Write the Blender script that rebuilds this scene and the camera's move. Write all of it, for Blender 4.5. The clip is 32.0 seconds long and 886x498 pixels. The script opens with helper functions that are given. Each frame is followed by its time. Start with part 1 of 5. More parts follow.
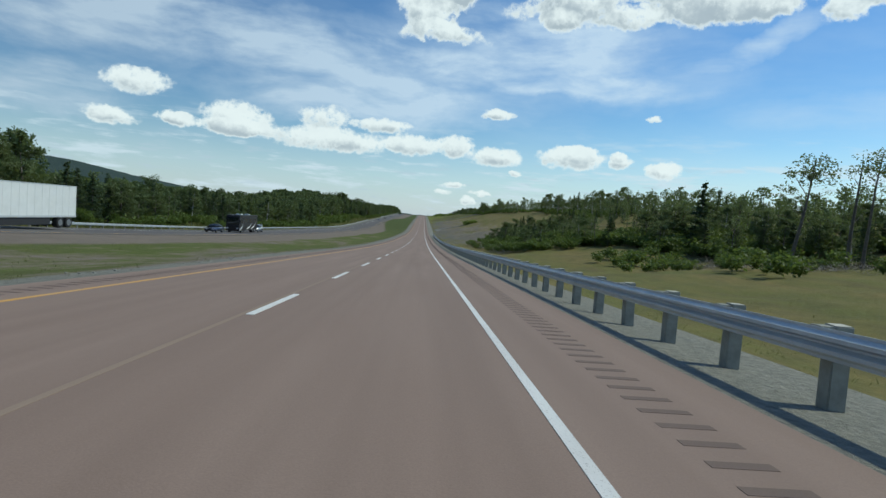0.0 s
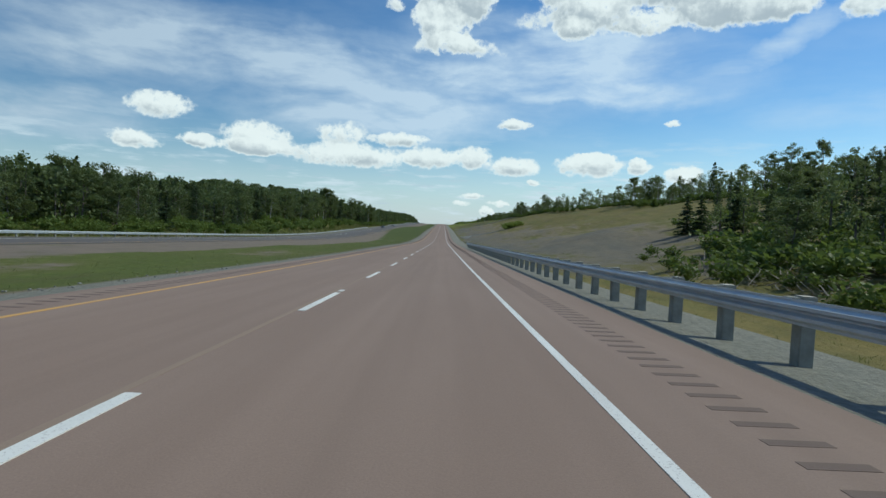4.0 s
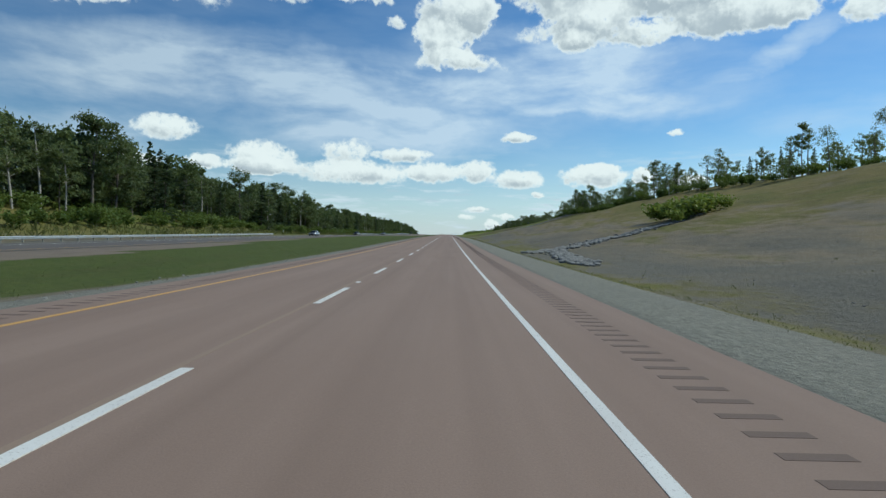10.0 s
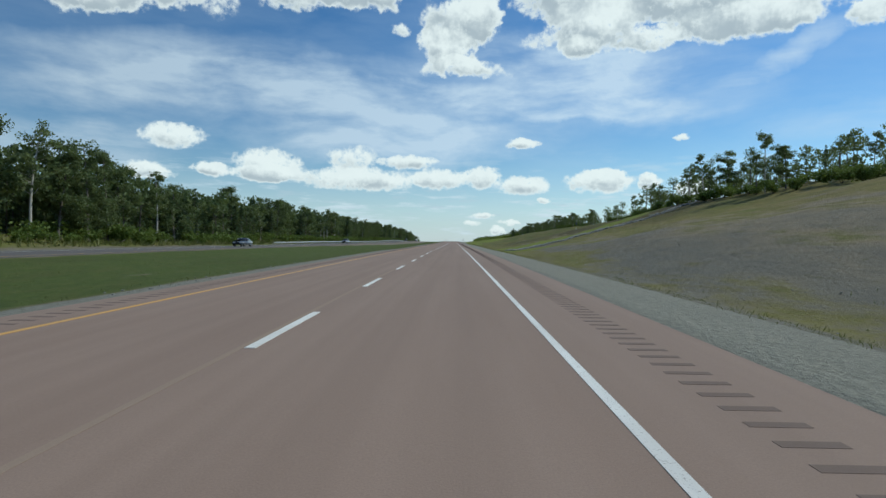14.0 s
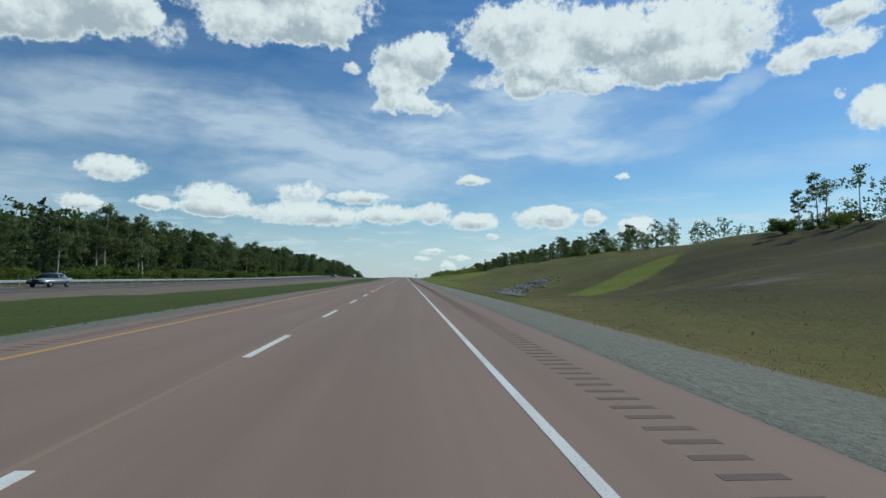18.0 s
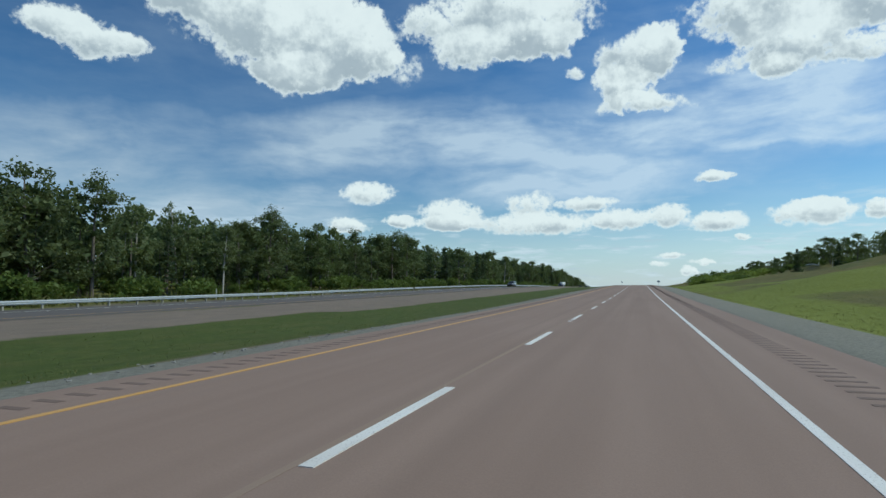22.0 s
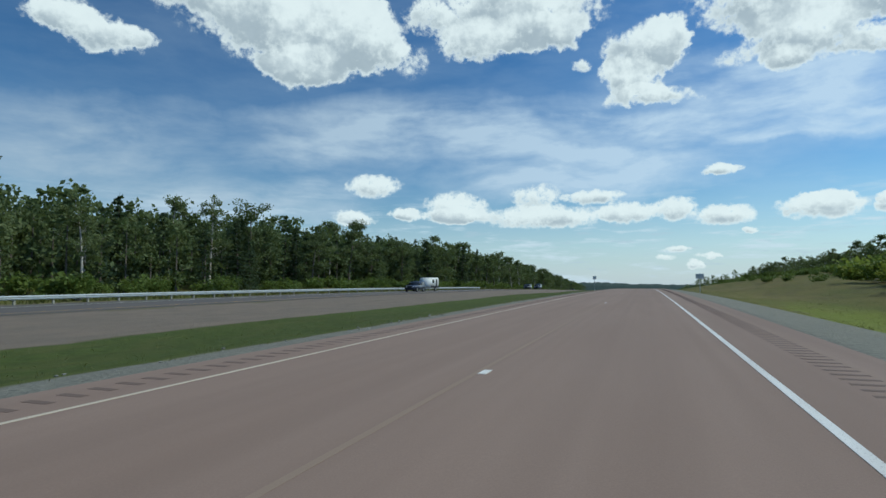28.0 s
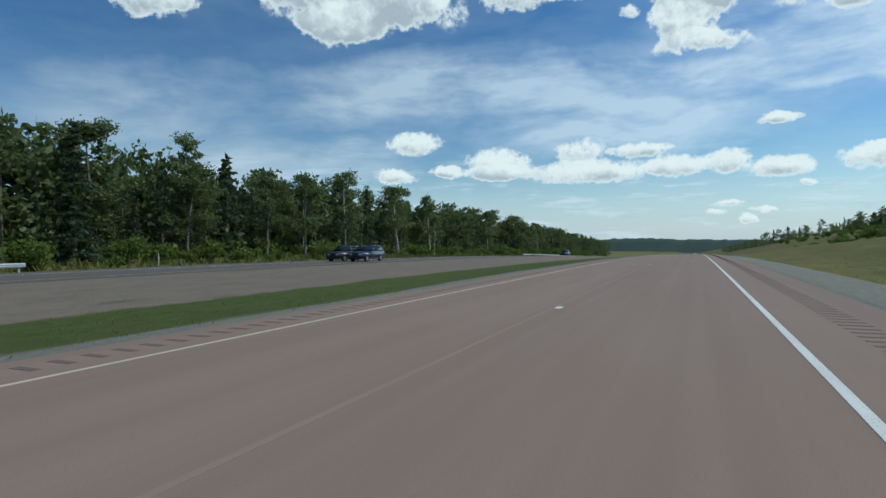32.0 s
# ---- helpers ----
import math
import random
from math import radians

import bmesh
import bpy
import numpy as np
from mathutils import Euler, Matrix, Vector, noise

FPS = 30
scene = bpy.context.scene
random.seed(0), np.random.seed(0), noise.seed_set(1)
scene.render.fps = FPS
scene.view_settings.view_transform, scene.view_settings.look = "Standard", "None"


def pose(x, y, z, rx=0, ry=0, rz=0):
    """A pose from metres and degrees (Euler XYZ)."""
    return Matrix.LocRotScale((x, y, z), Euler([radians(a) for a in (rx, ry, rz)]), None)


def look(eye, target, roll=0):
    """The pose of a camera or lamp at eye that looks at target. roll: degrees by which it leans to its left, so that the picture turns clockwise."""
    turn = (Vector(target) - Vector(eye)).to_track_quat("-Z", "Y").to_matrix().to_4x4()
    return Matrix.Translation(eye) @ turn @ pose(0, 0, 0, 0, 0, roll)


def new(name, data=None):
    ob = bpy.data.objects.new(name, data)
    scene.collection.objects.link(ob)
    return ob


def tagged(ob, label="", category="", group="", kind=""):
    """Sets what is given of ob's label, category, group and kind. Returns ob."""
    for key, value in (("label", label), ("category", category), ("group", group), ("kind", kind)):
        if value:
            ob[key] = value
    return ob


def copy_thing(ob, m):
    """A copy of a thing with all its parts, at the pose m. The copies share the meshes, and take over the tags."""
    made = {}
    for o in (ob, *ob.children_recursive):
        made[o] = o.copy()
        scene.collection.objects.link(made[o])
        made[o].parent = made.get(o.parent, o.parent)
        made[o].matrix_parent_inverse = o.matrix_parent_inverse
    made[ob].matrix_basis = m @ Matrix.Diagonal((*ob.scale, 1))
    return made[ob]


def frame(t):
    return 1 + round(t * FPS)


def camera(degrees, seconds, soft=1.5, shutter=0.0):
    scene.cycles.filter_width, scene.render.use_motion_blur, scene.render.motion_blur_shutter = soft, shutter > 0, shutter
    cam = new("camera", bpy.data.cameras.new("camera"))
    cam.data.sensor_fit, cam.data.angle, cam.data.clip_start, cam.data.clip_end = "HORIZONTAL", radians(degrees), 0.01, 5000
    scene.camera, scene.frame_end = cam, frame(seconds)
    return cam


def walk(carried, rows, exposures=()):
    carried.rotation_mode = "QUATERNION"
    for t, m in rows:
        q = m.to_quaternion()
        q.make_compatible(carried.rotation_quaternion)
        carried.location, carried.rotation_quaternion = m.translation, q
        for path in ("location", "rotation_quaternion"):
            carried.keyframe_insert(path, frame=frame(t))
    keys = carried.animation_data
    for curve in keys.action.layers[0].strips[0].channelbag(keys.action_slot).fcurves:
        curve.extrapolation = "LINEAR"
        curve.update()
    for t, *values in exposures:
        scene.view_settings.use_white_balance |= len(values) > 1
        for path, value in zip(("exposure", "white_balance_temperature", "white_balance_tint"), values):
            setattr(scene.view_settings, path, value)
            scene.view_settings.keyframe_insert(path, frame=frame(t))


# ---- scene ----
# ---- camera and its drive ----
cam = camera(76.2, 32.0)
# seconds, x, y, z, heading to the right of the road, pitch up, roll
DRIVE = [
    (0, 2.45, -0.0, 1.35, 2.23, -3.13, 4.18),
    (0.5, 2.44, 15.7, 0.67, 1.78, -3.01, 4.15),
    (1, 2.41, 31.5, -0.00, 1.34, -2.88, 4.02),
    (1.5, 2.38, 47.2, -0.67, 1.12, -2.78, 3.99),
    (2, 2.32, 62.9, -1.30, 1.04, -2.67, 3.77),
    (2.5, 2.24, 78.7, -1.86, 0.71, -2.58, 3.44),
    (3, 2.17, 94.4, -2.37, 0.52, -2.44, 3.00),
    (3.5, 2.17, 110.1, -2.83, 0.18, -2.32, 2.61),
    (4, 2.20, 125.8, -3.24, 0.13, -2.07, 2.43),
    (4.5, 2.23, 141.5, -3.59, 0.13, -1.72, 2.29),
    (5, 2.26, 157.3, -3.90, 0.17, -1.36, 2.16),
    (5.5, 2.29, 173.0, -4.17, 0.21, -1.05, 2.01),
    (6, 2.44, 188.7, -4.41, 0.28, -0.89, 1.98),
    (6.5, 2.52, 204.4, -4.64, 0.09, -0.64, 1.65),
    (7, 2.56, 220.1, -4.88, -0.02, -0.49, 1.61),
    (7.5, 2.56, 235.8, -5.13, -0.12, -0.46, 1.59),
    (8, 2.54, 251.5, -5.36, -0.19, -0.47, 1.47),
    (8.5, 2.50, 267.2, -5.54, -0.31, -0.50, 1.39),
    (9, 2.45, 283.0, -5.66, -0.34, -0.57, 1.44),
    (9.5, 2.41, 298.7, -5.68, -0.45, -0.62, 1.10),
    (10, 2.38, 314.5, -5.61, -0.53, -0.65, 1.04),
    (10.5, 2.35, 330.3, -5.45, -0.58, -0.66, 1.05),
    (11, 2.32, 346.0, -5.24, -0.67, -0.54, 1.01),
    (11.5, 2.29, 361.8, -4.96, -0.65, -0.61, 0.98),
    (12, 2.27, 377.5, -4.65, -0.76, -0.56, 0.79),
    (12.5, 2.26, 393.3, -4.33, -0.90, -0.50, 0.74),
    (13, 2.26, 409.1, -4.01, -0.98, -0.07, 0.64),
    (13.5, 2.28, 424.8, -3.70, -0.86, -0.04, 0.70),
    (14, 2.29, 440.6, -3.38, -1.14, -0.02, 0.70),
    (14.5, 2.30, 456.4, -3.09, -1.63, 0.05, 0.59),
    (15, 2.30, 472.1, -2.81, -2.08, 0.26, 0.44),
    (15.5, 2.31, 487.9, -2.55, -2.25, 0.71, 0.38),
    (16, 2.33, 503.7, -2.32, -1.72, 1.48, 0.30),
    (16.5, 2.34, 519.4, -2.09, 1.47, 2.06, 0.46),
    (17, 2.35, 535.2, -1.88, 3.84, 2.65, 0.54),
    (17.5, 2.35, 551.0, -1.66, 3.85, 3.10, 0.57),
    (18, 2.35, 566.7, -1.42, 3.85, 3.62, 0.45),
    (18.5, 2.37, 582.5, -1.15, 1.40, 3.93, 0.40),
    (19, 2.41, 598.2, -0.89, -4.94, 4.20, 0.15),
    (19.5, 2.46, 614.0, -0.65, -12.55, 4.26, -0.12),
    (20, 2.50, 629.8, -0.42, -18.52, 4.33, -0.39),
    (20.5, 2.50, 645.5, -0.21, -19.05, 4.40, -0.42),
    (21, 2.45, 661.3, -0.01, -19.02, 4.28, -0.40),
    (21.5, 2.33, 677.0, 0.21, -19.12, 4.41, -0.25),
    (22, 2.18, 692.8, 0.43, -19.18, 4.41, -0.23),
    (22.5, 2.04, 708.6, 0.67, -19.39, 4.32, -0.15),
    (23, 1.94, 724.3, 0.93, -19.45, 4.29, 0.07),
    (23.5, 1.93, 740.1, 1.22, -19.56, 4.11, -0.39),
    (24, 1.96, 755.8, 1.53, -19.61, 3.98, -0.41),
    (24.5, 2.02, 771.6, 1.88, -19.39, 4.08, -0.34),
    (25, 2.07, 787.3, 2.24, -19.36, 3.99, -0.31),
    (25.5, 2.09, 803.1, 2.58, -19.35, 3.88, -0.47),
    (26, 2.09, 818.8, 2.91, -19.31, 3.90, -0.62),
    (26.5, 2.09, 834.6, 3.20, -19.34, 3.87, -0.56),
    (27, 2.09, 850.4, 3.46, -19.41, 3.82, -0.39),
    (27.5, 2.09, 866.1, 3.68, -19.51, 3.73, -0.18),
    (28, 2.07, 881.9, 3.87, -19.75, 3.72, -0.11),
    (28.5, 2.05, 897.6, 4.04, -19.86, 3.69, -0.18),
    (29, 2.03, 913.4, 4.19, -20.08, 3.64, -0.23),
    (29.5, 2.03, 929.1, 4.31, -20.08, 3.57, -0.35),
    (30, 2.06, 944.9, 4.40, -20.15, 3.28, -0.26),
    (30.5, 2.12, 960.6, 4.44, -20.12, 2.70, -0.36),
    (31, 2.21, 976.4, 4.47, -20.26, 1.95, -0.31),
    (31.5, 2.31, 992.1, 4.49, -22.52, 0.19, -0.40),
    (32, 2.42, 1007.8, 4.48, -24.07, -0.55, -0.67)
]


def aim(row):
    t, x, y, z, yaw, pitch, roll = row
    c = math.cos(radians(pitch))
    ahead = Vector((math.sin(radians(yaw)) * c, math.cos(radians(yaw)) * c, math.sin(radians(pitch))))
    return t, look((x, y, z), Vector((x, y, z)) + ahead * 10, roll)


walk(cam, [aim(r) for r in DRIVE], [(0.0, -0.08, 6200, -4.0), (16.0, -0.10, 6180, -4.0), (17.4, -0.20, 6150, -4.0), (18.6, -0.22, 6120, -4.0), (20.0, -0.15, 6100, -4.5), (32.0, -0.13, 6000, -5.0)])

# ---- world, sun ----
SUN_AZ, SUN_EL = 80.0, 47.0
# cumulus: bearing, elevation, half width, half height (degrees), density
CUMULUS_WEST = [
    (-37.4, 26.5, 10.1, 3.5, 1), (-32.9, 24.1, 8.3, 3.9, 1), (-41.3, 26.4, 6.1, 2.1, 1), (-27.8, 24.0, 3.8, 3.0, 1), (-34.2, 21.0, 3.8, 1.8, 0.9),
    (-54.6, 21.9, 2.8, 1.4, 1), (-51.9, 21.2, 3.2, 1.5, 1), (-48.9, 21.6, 1.8, 0.8, 0.8), (-11.6, 26.9, 8.1, 3.6, 1), (-16.3, 23.7, 3.6, 1.8, 1),
    (-9.3, 24.2, 4.3, 1.6, 1), (-20.9, 25.9, 2.4, 1.6, 0.7), (-23.1, 22.1, 1.8, 1.6, 0.45)
]
CUMULUS_EAST = [
    (0.5, 22.1, 3.9, 2.1, 1), (2.6, 22.6, 2.3, 1.6, 1), (-1.1, 19.6, 2.8, 1.6, 1), (0.7, 17.7, 4.2, 1.0, 0.9), (-5.7, 21.1, 0.9, 0.6, 0.6),
    (11.8, 24.6, 6.6, 2.6, 1), (13.8, 21.3, 4.4, 2.3, 1), (12.1, 19.2, 1.8, 1.0, 0.9), (27.0, 22.9, 8.4, 3.5, 1), (26.4, 20.0, 5.5, 1.6, 1),
    (19.5, 23.5, 3.3, 2.5, 1), (18.8, 19.4, 2.6, 0.9, 0.8), (8.1, 20.1, 1.7, 0.9, 0.5), (38.4, 19.9, 3.5, 1.1, 1), (35.9, 18.9, 1.8, 1.0, 0.9),
    (41.7, 14.3, 1.6, 1.7, 1), (39.4, 15.9, 0.5, 0.4, 0.6), (40.7, 22.0, 2.4, 1.0, 1)
]
CUMULUS_LOW = [
    (-26.8, 10.0, 2.6, 1.1, 1), (-18.5, 7.9, 2.9, 1.5, 1), (-18.5, 7.0, 3.1, 0.7, 0.8), (-10.3, 8.9, 2.7, 1.2, 0.7), (-9.6, 6.8, 6.4, 1.1, 0.95),
    (-4.6, 8.6, 2.7, 0.7, 1), (-1.5, 7.0, 2.5, 1.0, 1), (2.7, 7.2, 1.9, 1.1, 1), (6.9, 6.4, 2.6, 0.9, 1), (6.6, 10.5, 1.7, 0.5, 1),
    (14.1, 6.7, 3.1, 1.1, 1), (14.9, 7.2, 1.8, 0.8, 1)
]
CUMULUS_SMALL = [
    (-23.9, 7.3, 1.3, 0.6, 0.8), (-29.2, 7.0, 1.7, 0.6, 0.8), (18.7, 7.1, 0.6, 0.5, 0.9), (8.9, 4.9, 0.7, 0.3, 0.8), (2.8, 3.4, 1.3, 0.3, 0.8),
    (1.8, 2.7, 1.0, 0.3, 0.7), (5.5, 2.8, 1.1, 0.3, 0.8), (4.3, 1.9, 0.9, 0.5, 0.8), (18.9, 6.5, 1.0, 0.6, 0.9), (22.9, 5.9, 1.7, 0.8, 1),
    (21.6, 10.6, 0.8, 0.3, 0.9), (-28.5, 6.5, 1.9, 0.6, 0.7), (-23.1, 7.1, 1.4, 0.6, 0.7)
]
# high veils: bearing, elevation, half length, half width, tilt (degrees), strength
CIRRUS = [
    (-20.2, 14.8, 18.0, 1.9, 7.0, 0.62), (-6.9, 11.3, 17.3, 1.9, -0.7, 0.66), (-5.2, 10.6, 11.2, 1.8, 1.5, 0.6), (12.0, 16.2, 16.7, 2.9, -7.0, 0.6), (15.7, 13.4, 9.9, 0.9, -4.3, 0.7),
    (30.5, 16.9, 5.7, 0.7, 19.9, 0.6), (-32.7, 8.9, 4.0, 1.5, 12.3, 0.6), (36.6, 10.8, 10.0, 0.9, 1.7, 0.35), (-53.0, 13.1, 10.0, 2.3, 8.9, 0.7), (-29.0, 15.6, 15.4, 2.1, 8.2, 0.66),
    (-18.5, 14.9, 11.5, 1.5, 2.7, 0.5), (-10.0, 12.1, 7.4, 1.5, 4.3, 0.7), (3.3, 14.6, 17.2, 1.0, -4.7, 0.75), (12.0, 17.6, 9.3, 2.3, -4.0, 0.62), (-45.0, 8.4, 16.2, 2.4, 3.5, 0.6),
    (-38.0, 7.7, 14.2, 1.7, 12.0, 0.4)
]


def build_world():
    w = bpy.data.worlds.new("sky")
    scene.world = w
    w.use_nodes = True
    nt = w.node_tree
    nt.nodes.clear()
    N, L = nt.nodes.new, nt.links.new

    def m(op, a, b=None, c=None, clamp=False):
        n = N("ShaderNodeMath")
        n.operation, n.use_clamp = op, clamp
        for i, v in enumerate((a, b, c)):
            if v is None:
                continue
            if isinstance(v, (int, float)):
                n.inputs[i].default_value = v
            else:
                L(v, n.inputs[i])
        return n.outputs[0]

    def vm(op, a, b):
        n = N("ShaderNodeVectorMath")
        n.operation = op
        for i, v in enumerate((a, b)):
            if isinstance(v, tuple):
                n.inputs[i].default_value = v
            else:
                L(v, n.inputs[i])
        return n

    def noise_of(v, scale, detail=4.0, rough=0.55, lac=2.0):
        n = N("ShaderNodeTexNoise")
        n.inputs["Scale"].default_value, n.inputs["Detail"].default_value = scale, detail
        n.inputs["Roughness"].default_value, n.inputs["Lacunarity"].default_value = rough, lac
        L(v, n.inputs["Vector"])
        return n

    def ramp(v, lo, hi):
        n = N("ShaderNodeMapRange")
        n.interpolation_type = "SMOOTHSTEP"
        L(v, n.inputs[0])
        n.inputs[1].default_value, n.inputs[2].default_value = lo, hi
        return n.outputs[0]

    def mix(f, a, b):
        n = N("ShaderNodeMix")
        n.data_type = "RGBA"
        for sock, v in ((n.inputs[0], f), (n.inputs[6], a), (n.inputs[7], b)):
            if isinstance(v, (int, float)):
                sock.default_value = v
            elif isinstance(v, tuple):
                sock.default_value = (*v, 1)
            else:
                L(v, sock)
        return n.outputs[2]

    tc = N("ShaderNodeTexCoord").outputs["Generated"]
    sep = N("ShaderNodeSeparateXYZ")
    L(tc, sep.inputs[0])
    x, y, z = sep.outputs
    az = m("MULTIPLY", m("ARCTAN2", x, y), 57.2958)
    el = m("MULTIPLY", m("ARCSINE", z), 57.2958)
    com = N("ShaderNodeCombineXYZ")
    L(az, com.inputs[0]), L(el, com.inputs[1])
    ang = com.outputs[0]
    # ragged edges: the bearing is shaken by noise before the clouds are looked up
    def shaken(scale, detail, amount):
        n = noise_of(ang, scale, detail, 0.6)
        return vm("MULTIPLY", vm("SUBTRACT", n.outputs["Color"], (0.5, 0.5, 0.5)).outputs[0], amount).outputs[0]

    fine = noise_of(ang, 0.55, 7.0, 0.62)
    soft = noise_of(ang, 0.30, 3.0, 0.55)
    close = vm("ADD", ang, shaken(0.8, 4.0, (1.5, 0.75, 0))).outputs[0]
    sway = shaken(0.24, 4.0, (5.0, 3.2, 0))
    # each cloud is looked up after the one before it
    heap = None
    for a, e, hw, hh, dens in CUMULUS_WEST + CUMULUS_EAST + CUMULUS_LOW + CUMULUS_SMALL:
        at = vm("ADD", close, sway).outputs[0] if hw > 2.2 and e > 12 else close
        d = vm("MULTIPLY", vm("SUBTRACT", at, (a, e, 0)).outputs[0], (0.88 / hw, 0.88 / hh, 0)).outputs[0]
        r2 = vm("DOT_PRODUCT", d, d).outputs["Value"]
        v = m("MULTIPLY", m("SUBTRACT", 1.2, r2, clamp=True), dens)
        b = m("MULTIPLY", v, vm("DOT_PRODUCT", d, (0.25, 1.0, 0)).outputs["Value"])
        both = N("ShaderNodeCombineXYZ")
        L(v, both.inputs[0]), L(b, both.inputs[1])
        heap = both.outputs[0] if heap is None else vm("ADD", heap, both.outputs[0]).outputs[0]
        close = vm("ADD", close, vm("MULTIPLY", heap, (0, 0, 0)).outputs[0]).outputs[0]
    parts = N("ShaderNodeSeparateXYZ")
    L(heap, parts.inputs[0])
    total, low = parts.outputs[0], parts.outputs[1]
    body = m("MINIMUM", total, 1.1)
    curl = noise_of(ang, 1.7, 6.0, 0.6)
    edge = m("ADD", m("MULTIPLY", body, 1.15), m("ADD", m("MULTIPLY", m("SUBTRACT", fine.outputs[0], 0.5), 2.0), m("MULTIPLY", m("SUBTRACT", curl.outputs[0], 0.5), 1.5)))
    mask = m("MULTIPLY", ramp(edge, 0.12, 0.92), ramp(total, 0.0, 0.42))
    height = m("DIVIDE", low, m("MAXIMUM", total, 0.05))
    lumps = m("ADD", m("MULTIPLY", m("SUBTRACT", soft.outputs[0], 0.5), 2.6), m("ADD", m("MULTIPLY", m("SUBTRACT", fine.outputs[0], 0.5), 1.6), m("MULTIPLY", m("SUBTRACT", curl.outputs[0], 0.5), 0.9)))
    # the high clouds show more of their shaded undersides
    lumps = m("ADD", lumps, m("MULTIPLY", ramp(el, 12.0, 19.0), 0.24))
    grey = ramp(m("ADD", m("MULTIPLY", height, -1.5), lumps), -0.25, 1.25)
    thick = m("MULTIPLY", ramp(total, 0.15, 1.0), ramp(edge, 0.3, 1.2))
    puff = mix(m("MULTIPLY", m("MULTIPLY", grey, thick), 0.92), (9.3, 9.45, 9.7), (4.2, 4.7, 5.4))
    puff = mix(m("MULTIPLY", ramp(fine.outputs[0], 0.40, 0.66), 0.14), puff, (6.6, 7.0, 7.8))
    # thin high veils: long strokes drawn out along their own line, with a fibrous grain
    grain_map = N("ShaderNodeMapping")
    grain_map.inputs["Rotation"].default_value = (0, 0, radians(-6))
    grain_map.inputs["Scale"].default_value = (0.30, 1.0, 1)
    bent = vm("ADD", ang, shaken(0.05, 2.0, (9.0, 4.0, 0))).outputs[0]
    L(bent, grain_map.inputs[0])
    fibre = noise_of(grain_map.outputs[0], 0.36, 5.0, 0.6)
    cloudy = noise_of(grain_map.outputs[0], 0.13, 4.0, 0.55)
    stroke_at = vm("ADD", ang, shaken(0.10, 5.0, (8.0, 4.5, 0))).outputs[0]
    veil = None
    for a, e, hl, hw, tilt, strength in CIRRUS:
        rot = N("ShaderNodeMapping")
        rot.vector_type = "TEXTURE"
        rot.inputs["Location"].default_value = (a, e, 0)
        rot.inputs["Rotation"].default_value = (0, 0, radians(tilt))
        rot.inputs["Scale"].default_value = (hl * 1.15, hw * 1.75, 1)
        L(stroke_at, rot.inputs[0])
        r2 = vm("DOT_PRODUCT", rot.outputs[0], rot.outputs[0]).outputs["Value"]
        v = m("MULTIPLY", m("SUBTRACT", 1.0, r2, clamp=True), strength)
        veil = v if veil is None else m("ADD", veil, v)
        none = N("ShaderNodeCombineXYZ")
        L(m("MULTIPLY", veil, 0.0), none.inputs[2])
        stroke_at = vm("ADD", stroke_at, none.outputs[0]).outputs[0]
    grainy = m("ADD", m("MULTIPLY", ramp(fibre.outputs[0], 0.25, 0.78), 0.70), m("ADD", 0.12, m("MULTIPLY", ramp(cloudy.outputs[0], 0.32, 0.7), 0.45)))
    streak = m("MINIMUM", m("MULTIPLY", m("ADD", m("MULTIPLY", m("MINIMUM", veil, 1.0), 1.0), 0.16), grainy), 0.85)
    sky = N("ShaderNodeTexSky")
    sky.sky_type, sky.sun_disc = "NISHITA", False
    sky.sun_elevation, sky.sun_rotation = radians(SUN_EL), radians(SUN_AZ)
    sky.altitude, sky.air_density, sky.dust_density, sky.ozone_density = 60, 1.0, 0.3, 1.2
    haze = m("MULTIPLY", m("SUBTRACT", 1.0, ramp(el, -1.0, 9.0)), 0.72)
    hs = N("ShaderNodeHueSaturation")
    hs.inputs["Saturation"].default_value, hs.inputs["Value"].default_value = 1.38, 1.27
    hs.inputs["Hue"].default_value = 0.508
    L(sky.outputs[0], hs.inputs["Color"])
    # the sky is deeper away from the sun
    sunward = N("ShaderNodeVectorMath")
    sunward.operation = "SCALE"
    L(hs.outputs[0], sunward.inputs[0])
    L(m("ADD", 0.66, m("MULTIPLY", ramp(az, -62.0, 30.0), 0.36)), sunward.inputs[3])
    lit = m("ADD", 0.74, m("MULTIPLY", ramp(az, -62.0, 20.0), 0.26))
    white = N("ShaderNodeVectorMath")
    white.operation = "SCALE"
    white.inputs[0].default_value = (6.7, 7.7, 9.4)
    L(lit, white.inputs[3])
    c = mix(streak, sunward.outputs[0], white.outputs[0])
    c = mix(m("MULTIPLY", haze, lit), c, (5.3, 6.25, 8.3))
    flat = N("ShaderNodeMapping")
    flat.inputs["Scale"].default_value = (0.16, 1.0, 1)
    L(ang, flat.inputs[0])
    bank = noise_of(flat.outputs[0], 0.9, 5.0, 0.6)
    banks = m("MULTIPLY", m("MULTIPLY", ramp(bank.outputs[0], 0.50, 0.66), 0.75), m("SUBTRACT", 1.0, ramp(el, 4.5, 10.5)))
    c = mix(banks, c, (7.2, 7.9, 9.0))
    shade = noise_of(flat.outputs[0], 1.6, 4.0, 0.6)
    c = mix(m("MULTIPLY", m("MULTIPLY", ramp(shade.outputs[0], 0.54, 0.70), 0.5), m("SUBTRACT", 1.0, ramp(el, 3.5, 8.5))), c, (5.4, 6.2, 7.4))
    c = mix(m("MULTIPLY", mask, 0.96), c, puff)
    bg = N("ShaderNodeBackground")
    bg.inputs[1].default_value = 0.1
    L(c, bg.inputs[0])
